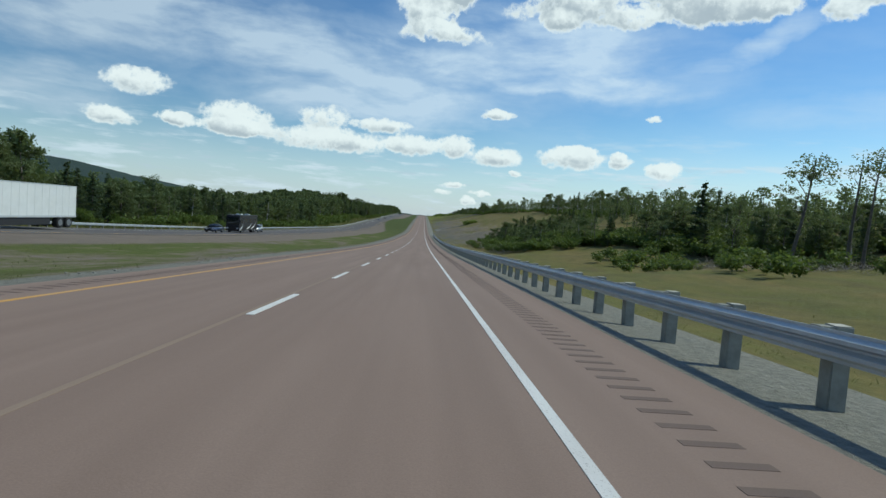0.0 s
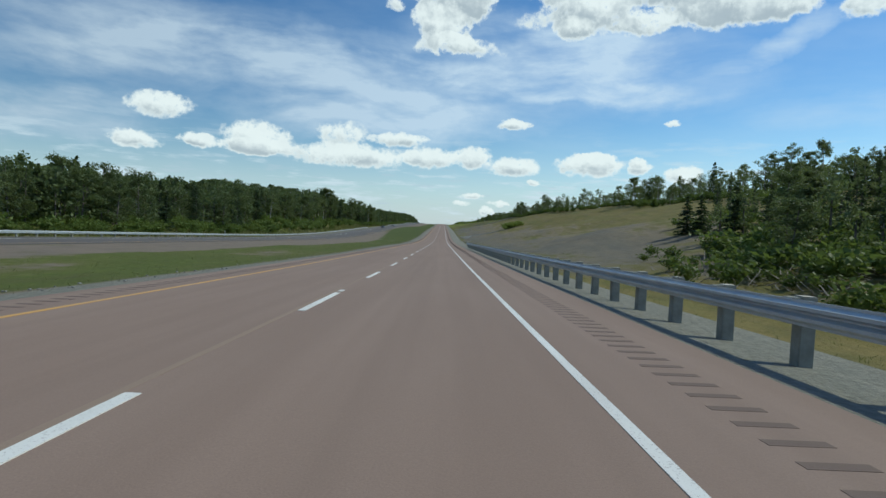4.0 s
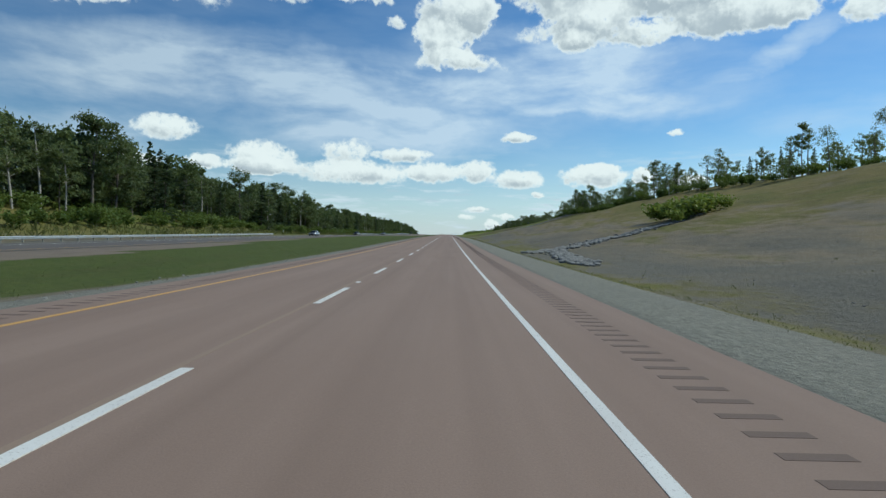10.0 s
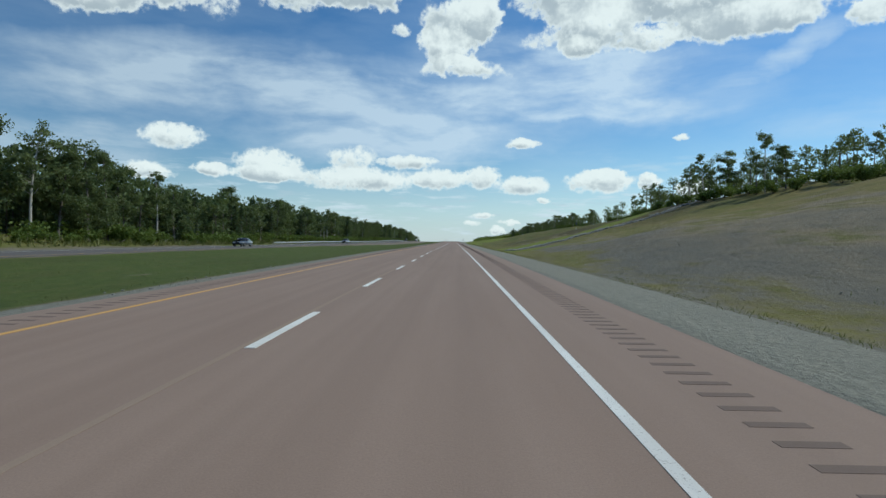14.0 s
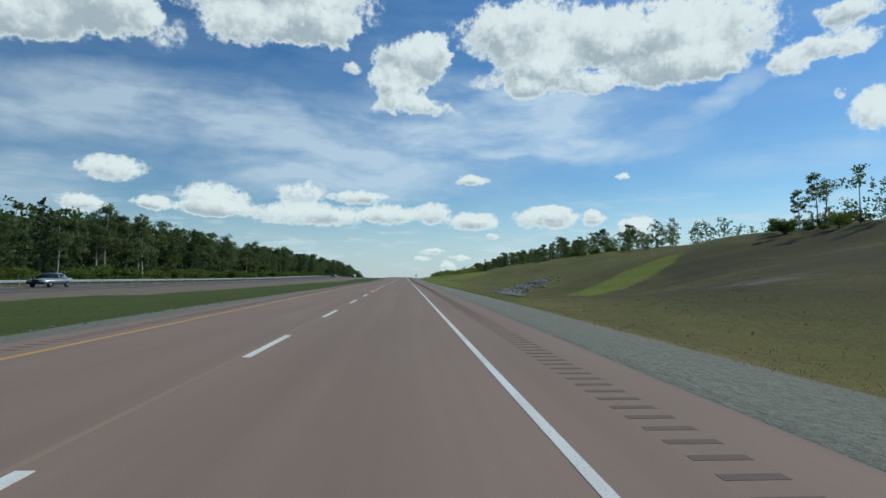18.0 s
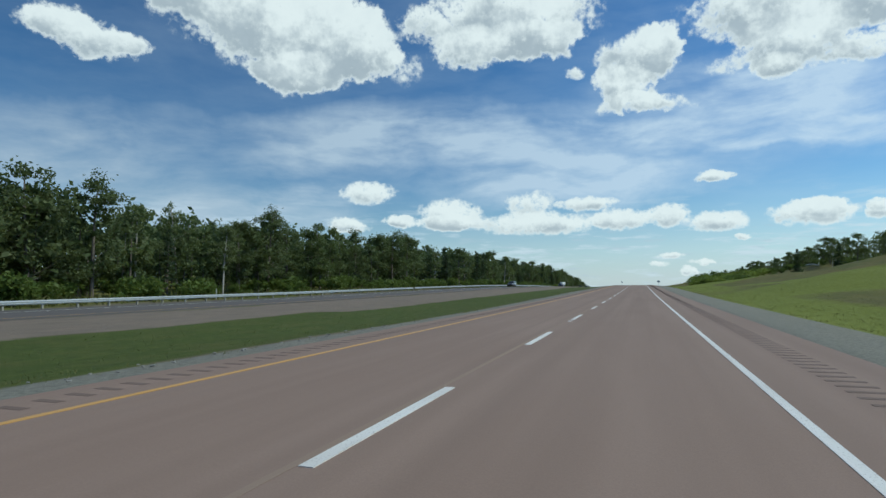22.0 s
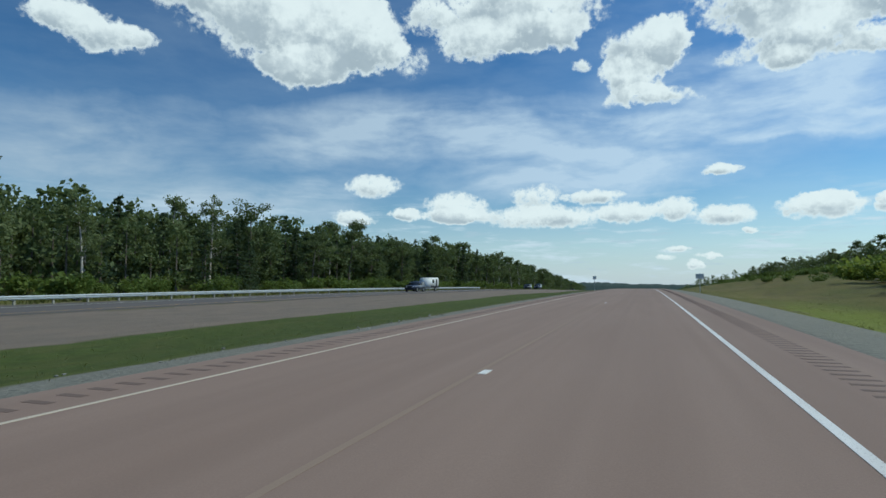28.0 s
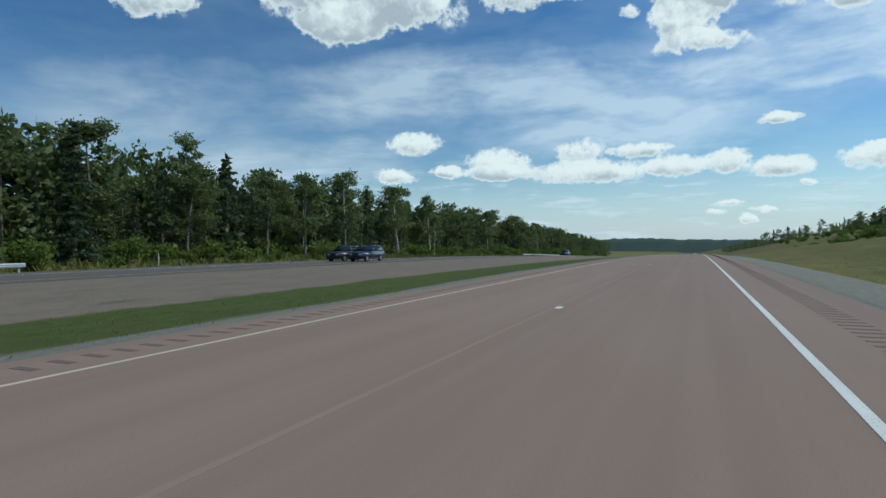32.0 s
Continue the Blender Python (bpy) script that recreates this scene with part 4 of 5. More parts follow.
def plant(kind, x, y, height, rng, tilt=3.0):
    h, src = KINDS[kind][rng.randint(len(KINDS[kind]))]
    m = pose(x, y, gz(x, y) - 0.05, rng.uniform(-tilt, tilt), rng.uniform(-tilt, tilt), rng.uniform(0, 360))
    s = height / h
    if src not in used:
        used[src] = True
        ob = src
        ob.matrix_basis = m
    else:
        ob = copy_thing(src, m)
    wide = 1.0 + 0.4 * max(0.0, 1 - s)
    ob.scale = (s * wide * rng.uniform(0.9, 1.2), s * wide * rng.uniform(0.9, 1.2), s)
    return ob


def pick(rng, weights):
    k = list(weights)
    w = np.array([weights[a] for a in k], float)
    return k[rng.choice(len(k), p=w / w.sum())]


rng = np.random.RandomState(77)


def left_growth(y):
    """How tall the forest stands along the far side."""
    return np.interp(y, [0, 70, 95, 145, 175, 260, 320, 365, 410, 450, 520, 570, 660, 720, 765, 800, 860, 940, 975, 1020, 1060, 1150, 1300],
                     [1.0, 1.0, 0.68, 0.66, 0.80, 0.82, 0.86, 0.96, 1.18, 1.18, 1.04, 0.94, 0.98, 1.0, 0.9, 0.88, 0.96, 0.96, 0.98, 1.08, 1.1, 0.96, 0.86])


# forest edge beyond the oncoming carriageway
for y in np.arange(30, 1270, 3.9):
    x = -rng.uniform(47.5, 55)
    if 280 < y < 470:
        x -= rng.uniform(2, 12)
    mixw = {"broad": 4, "aspen": 3, "spruce": 4.5 if 420 < y < 510 or 940 < y < 1080 else 1.6} if y > 300 else {"broad": 5, "aspen": 2, "spruce": 3}
    k = pick(rng, mixw)
    hh = rng.uniform(8.8, 13.9) * (0.9 if k == "spruce" else 1.0) * left_growth(y)
    plant(k, x, y + rng.uniform(-2, 2), hh, rng)
for y in np.arange(40, 1270, 7.5):
    plant("bush", -rng.uniform(44, 48.5) - (6 if 280 < y < 470 else 0) * rng.uniform(0, 1), y + rng.uniform(-3, 3), rng.uniform(1.2, 2.8), rng)
big = tree_thing("oak_tree", broad_tree(8, 11.6, 5.0, 0.10, 11000, 0.17, 1.3), M_BARK, M_LEAF, "large round-crowned broadleaved tree at the forest edge", "tree", "roadside trees")
big.matrix_basis = pose(-50.0, 808, gz(-50.0, 808) - 0.05, 0, 0, 40)
# wooded bank on the near side
for i in range(95):
    x, y = rng.uniform(21, 58), rng.uniform(108, 196)
    if (y > 165 and x < 26) or x > 2.6 + 0.51 * (y - 63):
        continue
    k = pick(rng, {"broad": 4, "aspen": 1, "spruce": 4, "bush": 3})
    plant(k, x, y, rng.uniform(1.6, 2.6) if k == "bush" else rng.uniform(3.2, 5.6), rng)
for i in range(70):
    y = rng.uniform(74, 122)
    x = 31 + (118 - y) * 0.38 + rng.uniform(0, 1) ** 1.4 * 24
    k = pick(rng, {"broad": 3, "aspen": 3, "spruce": 3, "bush": 2, "bare": 1})
    plant(k, x, y, rng.uniform(1.4, 2.4) if k == "bush" else rng.uniform(3.5, 6.8), rng)
plant("bare", 44, 62, 13.5, rng)
plant("bare", 49, 58, 13.0, rng)
plant("spruce", 48, 92, 11.0, rng)
for i in range(26):
    x, y = rng.uniform(50, 78), rng.uniform(30, 130)
    plant(pick(rng, {"broad": 3, "aspen": 3, "bare": 2, "spruce": 1}), x, y, rng.uniform(4.8, 7.5), rng)
for y in np.arange(200, 655, 4.4):
    c = np.interp(y, [200, 300, 420, 480, 560, 650], [72, 84, 86, 66, 62, 64])
    k = pick(rng, {"broad": 1.5, "aspen": 5, "bare": 5, "spruce": 0.5})
    plant(k, c + rng.uniform(-3, 12), y + rng.uniform(-2, 2), rng.uniform(6.0, 13.0), rng)
for y in np.arange(200, 655, 6.0):
    c = np.interp(y, [200, 300, 420, 480, 560, 650], [68, 80, 82, 62, 58, 61])
    plant("bush", c + rng.uniform(-3, 4), y, rng.uniform(1.5, 3.2), rng)
for y in np.arange(735, 1350, 5.2):
    c = np.interp(y, [735, 860, 950, 1350], [66, 64, 66, 72])
    k = pick(rng, {"broad": 4, "aspen": 3, "bare": 1, "spruce": 1})
    plant(k, c + rng.uniform(-3, 12), y + rng.uniform(-2, 2), rng.uniform(6, 10), rng)
for y in np.arange(900, 1330, 5.0):
    plant("bush", rng.uniform(38, 60), y, rng.uniform(1.2, 2.6), rng)
for i in range(34):
    yy = rng.uniform(890, 965)
    plant("bush", rng.uniform(18 + 0.1 * (yy - 888), 32 + 0.25 * (yy - 888)), yy, rng.uniform(2.2, 4.0), rng)
plant("spruce", 47, 985, 6.5, rng)
plant("spruce", 50, 902, 9.0, rng)


# deep woods, far too many to count
def woods(name, spots, label, leafmat):
    Vb, Vn, tv, tf = [], [], [], []
    protos_b = [broad_tree(60 + i, 12, 3.2, 0.04, 500, 0.40)[2] for i in range(4)]
    protos_n = [spruce(70 + i, 12, 2.6, 500, 0.37)[2] for i in range(3)]
    deep = [broad_tree(80 + i, 12, 3.6, 0.01, 230, 0.85)[2] for i in range(3)]
    r = np.random.RandomState(9)
    for x, y, h, conifer in spots:
        P = deep[r.randint(3)] if conifer == 2 else protos_n[r.randint(3)] if conifer else protos_b[r.randint(4)]
        a, s = r.uniform(0, 6.283), h / 12
        c, sn = math.cos(a) * s, math.sin(a) * s
        z = gz(x, y)
        Q = np.stack([P[:, 0] * c - P[:, 1] * sn + x, P[:, 0] * sn + P[:, 1] * c + y, P[:, 2] * s + z], -1)
        (Vn if conifer == 1 else Vb).append(Q)
        tube(tv, tf, [(x, y, z - 0.4), (x, y, z + h * 0.8)], [0.13, 0.04], 5)
    ob = thing(name, (0, 0, 0), label, "woods")
    ob["kind"] = "stuff"
    for nm, me in (("crowns", quads_mesh("crowns", np.concatenate(Vb), leafmat)), ("conifer_crowns", quads_mesh("conifer_crowns", np.concatenate(Vn), M_NEEDLE)), ("trunks", mesh_of("trunks", tv, tf, (M_BARK,)))):
        child(nm, me, ob)["kind"] = "stuff"


spots = []
for y in np.arange(15, 1400, 3.7):
    back = 7 if 280 < y < 470 else 0
    for lane in range(3):
        x = -(52.0 + lane * 6.0 + rng.uniform(-2.5, 2.5)) - back
        spots.append((x, y + rng.uniform(-2, 2), rng.uniform(8.8, 12.6) * left_growth(y), rng.uniform() < (0.5 if y < 280 else 0.33)))
    spots.append((-rng.uniform(68, 72) - back, y, rng.uniform(8.5, 10.5) * left_growth(y), 2))
    spots.append((-rng.uniform(72, 78) - back, y + 1.8, rng.uniform(8.5, 11) * left_growth(y), 2))
    for low in range(2):
        spots.append((-rng.uniform(50, 62) - back, y + rng.uniform(-2, 2), rng.uniform(4.0, 7.5), rng.uniform() < 0.45))
woods("woods", spots, "dense mixed woodland behind the forest edge", M_LEAF)
spots = []
for y in np.arange(-20, 1450, 5.0):
    c = np.interp(y, [-20, 60, 100, 200, 300, 420, 480, 560, 650, 660, 735, 1500], [75, 62, 60, 76, 90, 92, 72, 68, 70, 104, 74, 80])
    for lane in range(4):
        if 655 < y < 735 and lane < 2 or rng.uniform() < 0.25:
            continue
        spots.append((c + lane * 8 + rng.uniform(-4, 4), y + rng.uniform(-3, 3), rng.uniform(5.0, 9.0), rng.uniform() < 0.2))
for i in range(130):
    spots.append((rng.uniform(24, 60), rng.uniform(104, 200), rng.uniform(3.0, 5.0), rng.uniform() < 0.45))
for i in range(190):
    spots.append((rng.uniform(60, 125), rng.uniform(30, 225), rng.uniform(3.6, 6.0), rng.uniform() < 0.3))
for y in np.arange(1400, 2300, 13.0):
    for lane in range(3):
        spots.append((rng.uniform(50, 110), y + rng.uniform(-6, 6), rng.uniform(7, 11), rng.uniform() < 0.3))
        spots.append((-rng.uniform(48, 110), y + rng.uniform(-6, 6), rng.uniform(9, 13), rng.uniform() < 0.3))
woods("woods", [s for s in spots if not (s[0] < 34 and s[1] > 180) and (s[0] > 56 or s[1] > 200 or s[0] < 2.6 + 0.51 * (s[1] - 63))], "open mixed woodland along the crest of the bank", M_LEAF_PALE)


def undergrowth(spots, label, leafmat=None):
    protos = [bush(90 + i, 1.0, 290, 0.10)[2] for i in range(4)]
    r = np.random.RandomState(12)
    out = []
    for x, y, h in spots:
        P, a = protos[r.randint(4)], r.uniform(0, 6.283)
        c, sn = math.cos(a) * h * 1.25, math.sin(a) * h * 1.25
        out.append(np.stack([P[:, 0] * c - P[:, 1] * sn + x, P[:, 0] * sn + P[:, 1] * c + y, P[:, 2] * h + gz(x, y)], -1))
    tagged(new("undergrowth", quads_mesh("undergrowth", np.concatenate(out), leafmat or M_SHRUB)), label, "undergrowth", kind="stuff")


sp = []
for y in np.arange(20, 1300, 1.7):
    sp.append((-rng.uniform(44.5, 53) - (rng.uniform(0, 10) if 260 < y < 480 else 0), y, rng.uniform(0.9, 2.6)))
    if 200 < y < 480:
        sp.append((-rng.uniform(45, 60), y, rng.uniform(1.0, 2.8)))
undergrowth(sp, "leafy undergrowth along the forest edge")
sp = []
for y in np.arange(190, 655, 1.5):
    c = np.interp(y, [190, 300, 420, 480, 560, 650], [66, 80, 82, 63, 59, 61])
    sp.append((c + rng.uniform(-2, 12), y, rng.uniform(0.9, 2.6)))
for y in np.arange(735, 1340, 2.6):
    sp.append((np.interp(y, [735, 860, 950, 1350], [64, 62, 60, 66]) + rng.uniform(-3, 12), y, rng.uniform(0.8, 2.4)))
for i in range(330):
    yy = rng.uniform(74, 124)
    sp.append((31 + (118 - yy) * 0.38 + rng.uniform(0, 1) ** 1.6 * 22, yy, rng.uniform(0.9, 2.6)))
for i in range(240):
    yy = rng.uniform(104, 168)
    sp.append((rng.uniform(19, 32), yy, rng.uniform(0.8, 2.0)))
for i in range(150):
    xx, yy = rng.uniform(20, 50), rng.uniform(105, 200)
    if xx < 2.6 + 0.51 * (yy - 63):
        sp.append((xx, yy, rng.uniform(0.8, 2.2)))
for i in range(240):
    sp.append((rng.uniform(26, 70), rng.uniform(-10, 112), rng.uniform(0.6, 2.2)))
for i in range(90):
    yy = rng.uniform(112, 172)
    sp.append((rng.uniform(14.5 + 0.05 * abs(yy - 135), 26), yy, rng.uniform(0.5, 1.5)))
bright = [(rng.uniform(31, 40), rng.uniform(386, 396), rng.uniform(1.4, 3.0)) for i in range(26)]
for i in range(260):
    yy = rng.uniform(888, 985)
    bright.append((rng.uniform(17 + 0.12 * (yy - 888), 33 + 0.25 * (yy - 888)), yy, rng.uniform(1.5, 3.2)))
for i in range(90):
    yy = rng.uniform(985, 1200)
    sp.append((rng.uniform(26, 60), yy, rng.uniform(0.8, 2.0)))
undergrowth([s for s in sp if not (s[0] < 30 and s[1] > 175 and s[1] < 300)], "shrubs and saplings on the bank")

undergrowth(bright, "bright yellow-green thicket in a hollow of the bank", M_THICKET)

# ---- distant ridges ----
def ridge(name, x0, x1, y, h, seed, label):
    xs = np.linspace(x0, x1, 90)
    r = np.random.RandomState(seed)
    verts, faces = [], []
    for i, x in enumerate(xs):
        t = (x - x0) / (x1 - x0)
        top = h * math.sin(math.pi * min(1, max(0, t))) ** 0.7 * (0.8 + 0.2 * math.sin(t * 9 + seed)) + r.uniform(0, 5)
        verts += [(x, y - 260, -70), (x, y - 120, top * 0.55 - 14), (x, y, top - 8), (x, y + 300, -70)]
    for i in range(len(xs) - 1):
        for k in range(3):
            a = 4 * i + k
            faces.append((a, a + 4, a + 5, a + 1))
    tagged(new(name, mesh_of(name, verts, faces, (M_RIDGE,), True)), label, "backdrop", kind="structure")


# woodland green made paler and bluer: distance haze put into the base colour
M_RIDGE = material("hazy_wooded_ridge", mottled((0.045, 0.070, 0.062), (0.065, 0.090, 0.078), 0.012, 0.95, 0.0, 0.09, 4.0, 0.9))
ridge("backdrop_ridge", -2900, -560, 2300, 150, 3, "far wooded ridge under the sky")
ridge("backdrop_ridge", -620, 330, 3600, 26, 5, "far low wooded hill on the skyline")


# ---- loose stones, brush and rough grass ----
def rock_mesh(seed):
    r = np.random.RandomState(seed)
    bm = bmesh.new()
    bmesh.ops.create_icosphere(bm, subdivisions=1, radius=1.0)
    s = r.uniform(0.6, 1.2, 3)
    for v in bm.verts:
        v.co = Vector([c * k * r.uniform(0.75, 1.15) for c, k in zip(v.co, s)])
    V, F = [tuple(v.co) for v in bm.verts], [[w.index for w in f.verts] for f in bm.faces]
    bm.free()
    return np.array(V), np.array(F)


ROCKS = [rock_mesh(i) for i in range(6)]


def scatter_rocks(name, spots, label):
    V, F, n = [], [], 0
    r = np.random.RandomState(len(spots))
    for x, y, s in spots:
        P, Q = ROCKS[r.randint(6)]
        a = r.uniform(0, 6.283)
        c, sn = math.cos(a), math.sin(a)
        R = np.stack([P[:, 0] * c - P[:, 1] * sn, P[:, 0] * sn + P[:, 1] * c, P[:, 2] * 0.55], -1) * s
        V.append(R + np.array([x, y, gz(x, y) + 0.25 * s]))
        F.append(Q + n)
        n += len(P)
    ob = tagged(new(name, mesh_of(name, np.concatenate(V).tolist(), np.concatenate(F).tolist(), (M_ROCK,))), label, "rocks", kind="stuff")
    return ob


rng = np.random.RandomState(5)


def channel(path, width, n, size):
    out = []
    for i in range(n):
        t = rng.uniform(0, len(path) - 1.001)
        k = int(t)
        f = t - k
        out.append((path[k][0] * (1 - f) + path[k + 1][0] * f + rng.normal() * width * 0.4, path[k][1] * (1 - f) + path[k + 1][1] * f + rng.normal() * width, rng.uniform(0.5, 1.0) * size))
    return out


CH_A = [(11, 374), (15, 378), (21.5, 382.5), (29.5, 386.5), (36, 391)]
CH_B = [(14.5, 376), (12.8, 367), (12.0, 359), (11.6, 352)]
scatter_rocks("riprap", channel(CH_A, 0.9, 900, 0.36) + channel(CH_B, 1.1, 700, 0.32), "grey broken stone lining a drainage channel")
scatter_rocks("riprap", channel([(11.5, 535.2), (17.5, 544), (24.9, 551.6), (31.8, 555.6), (45, 563.5), (58, 572)], 0.8, 800, 0.40), "grey broken stone lining a drainage channel")
scatter_rocks("riprap", channel([(16, 642), (19, 655), (24, 668), (30, 676)], 2.4, 420, 0.40), "grey broken stone in a grassy hollow")
scatter_rocks("scree", [(9.5 + abs(rng.normal()) * 14, rng.uniform(180, 560), rng.uniform(0.02, 0.05)) for i in range(3000)], "small stones scattered over the bare bank")
scatter_rocks("scree", [(-rng.uniform(6.3, 7.6), rng.uniform(0, 1000), rng.uniform(0.03, 0.07)) for i in range(1200)], "pale stones along the edge of the grass")


def brush(name, spots, label):
    V, F = [], []
    for x, y, l in spots:
        z = gz(x, y)
        az, up = rng.uniform(0, 6.283), rng.uniform(-0.05, 0.45)
        d = np.array([math.cos(az), math.sin(az), up]) * l
        o = np.array([x, y, z + rng.uniform(0.05, 0.5)])
        tube(V, F, [o, o + d * 0.5 + rng.normal(size=3) * 0.08 * l, o + d], [0.035, 0.025, 0.008], 4)
    tagged(new(name, mesh_of(name, V, F, (M_DEADWOOD,))), label, "brushwood", kind="stuff")


brush("brushwood", [(rng.normal(41, 4), rng.uniform(44, 84), rng.uniform(0.4, 1.7)) for i in range(1500)], "heaps of felled branches and bleached deadwood")
brush("brushwood", [(rng.normal(18.5, 1.8), rng.uniform(102, 165), rng.uniform(0.4, 2.0)) for i in range(700)], "tangled felled branches below the wooded bank")
brush("brushwood", [(-rng.uniform(44.5, 50), rng.uniform(420, 720), rng.uniform(0.6, 2.8)) for i in range(260)], "bleached deadwood along the forest edge")


def tufts(name, spots, label, size):
    n = len(spots)
    S = np.array(spots)
    z = ground_z(S[:, 0], S[:, 1])
    out = []
    for b in range(4):
        a = rng.uniform(0, 6.283, n)
        h = size * S[:, 2] * rng.uniform(0.6, 1.2, n)
        w = 0.10 * h
        base = np.stack([S[:, 0] + rng.normal(size=n) * 0.10, S[:, 1] + rng.normal(size=n) * 0.10, z - 0.03], -1)
        side = np.stack([np.cos(a), np.sin(a), 0 * a], -1) * w[:, None]
        lean = np.stack([rng.normal(size=n) * 0.55, rng.normal(size=n) * 0.55, np.ones(n)], -1) * h[:, None]
        out.append(np.stack([base - side, base + side, base + lean + side * 0.25, base + lean - side * 0.6], 1))
    V = np.concatenate(out, 0).reshape(-1, 3)
    tagged(new(name, quads_mesh(name, V, M_BLADE)), label, "grass", kind="stuff")


sp = []
for i in range(22000):
    x, y = 8.7 + abs(rng.normal()) * 5, rng.uniform(-10, 1080)
    keep = 0.10 if 190 < y < 520 else (0.5 if 520 <= y < 600 else 1.0)
    if x < 10.2:
        keep = max(keep, 0.6)
    if rng.uniform() < keep:
        sp.append((x, y, rng.uniform(0.5, 1.2)))
for i in range(16000):
    sp.append((8.6 + abs(rng.normal(0, 1.0)), rng.uniform(150, 700), rng.uniform(0.3, 0.75)))
tufts("grass", sp, "rough dry grass on the bank", 0.10)
sp = []
for i in range(20000):
    y = rng.uniform(-10, 1080)
    x = -6.6 - rng.uniform(0, 1) ** 1.3 * np.interp(y, [60, 300, 400, 560, 620, 980], [11, 10, 18, 19, 11, 7])
    sp.append((x, y, rng.uniform(0.4, 1.0)))
tufts("grass", sp, "short green grass on the median", 0.10)
sp = [(-rng.uniform(42.5, 48), rng.uniform(10, 1250), rng.uniform(0.6, 1.6)) for i in range(9000)]
tufts("grass", sp, "tall weeds below the forest edge", 0.55)

# ---- signs and marker posts ----
M_SIGN = material("sign_face", mottled((0.62, 0.64, 0.66), (0.54, 0.56, 0.58), 2.0, 0.5, 0.2))
M_SIGN_DARK = material("sign_back", mottled((0.16, 0.17, 0.18), (0.12, 0.13, 0.14), 2.0, 0.5, 0.5))
M_POSTWHITE = material("white_marker", plain((0.75, 0.75, 0.72), 0.5))


def sign_panel(parent, x, z0, z1, w, mat, name="panel"):
    return box_part(name, (x - w / 2, x + w / 2, -0.012, 0.004, z0, z1), mat, parent, 0.004)


s = thing("road_sign", (10.8, 989, gz(10.8, 989)), "pair of plain pale sign panels on one post", "road sign")
base = float(road_z(989)) - gz(10.8, 989)
sign_panel(s, -0.34, base + 1.85, base + 2.70, 0.62, M_SIGN)
sign_panel(s, 0.34, base + 1.85, base + 2.70, 0.62, M_SIGN)
box_part("post", (-0.045, 0.045, 0.006, 0.09, -0.4, base + 2.75), M_STEEL, s, 0.006)
for zz in (2.05, 2.5):
    box_part("bracket", (-0.6, 0.6, 0.004, 0.03, base + zz, base + zz + 0.05), M_STEEL, s)
s = thing("road_sign", (-6.1, 980, gz(-6.1, 980)), "small plain pale sign on a steel post in the median", "road sign")
base = float(road_z(980)) - gz(-6.1, 980)
sign_panel(s, 0, base + 1.75, base + 2.32, 0.58, M_SIGN)
box_part("post", (-0.03, 0.03, 0.006, 0.07, -0.4, base + 2.28), M_STEEL, s, 0.006)
s = thing("warning_sign", (53.9, 681.5, gz(53.9, 681.5)), "dark-backed diamond sign on a thin post above the bank", "road sign")
bm = bmesh.new()
box_bm(bm, -0.42, 0.42, -0.012, 0.012, -0.42, 0.42, 0.006)
bmesh.ops.rotate(bm, verts=bm.verts, cent=(0, 0, 0), matrix=Matrix.Rotation(math.pi / 4, 3, "Y"))
bmesh.ops.translate(bm, verts=bm.verts, vec=(0, 0, 2.6))
part("panel", bm, M_SIGN_DARK, s)
box_part("post", (-0.04, 0.04, 0.014, 0.08, -0.4, 2.9), M_STEEL, s, 0.006)
mk = thing("marker_post", (-43.2, 70, gz(-43.2, 70)), "thin white roadside marker post", "marker post", "marker posts")
box_part("stake", (-0.05, 0.05, -0.02, 0.02, -0.3, 1.25), M_POSTWHITE, mk, 0.008)
box_part("reflector", (-0.04, 0.04, -0.028, -0.02, 1.05, 1.18), M_SIGN, mk)
for y in (128, 244, 470, 560, 745, 905, 1045):
    copy_thing(mk, pose(-43.2, y, gz(-43.2, y), 0, 0, 2))

guard_rail(62.0, 925, 1002, -1, lambda y: gz(62.0, y), False, "short guard rail beside a ramp at the top of the bank")
snag = thing("dead_tree", (52, 64, gz(52, 64)), "bare dead trunk with broken branches", "tree")
V, F = [], []
tube(V, F, [(0, 0, -0.5), (0.2, 0.1, 4), (0.5, 0.1, 8), (0.9, 0.3, 12.5)], [0.24, 0.19, 0.14, 0.05], 8)
for zz, az, ln in ((5.5, 0.4, 1.4), (7.2, 2.6, 1.8), (8.6, 4.4, 1.5), (9.6, 1.2, 2.2), (11.0, 3.3, 1.6), (11.8, 5.5, 1.3)):
    o = np.array([0.12 + 0.06 * zz, 0.15, zz])
    d = np.array([math.cos(az), math.sin(az), 0.55]) * ln
    tube(V, F, [o, o + d * 0.6, o + d * 1.1 + np.array([0, 0, 0.2])], [0.06, 0.04, 0.012], 5)
child("trunk", mesh_of("trunk", V, F, (M_BARK,), True), snag)
mast = thing("radio_mast", (-1757, 2290, 118), "slim lattice radio mast on the far ridge", "mast")
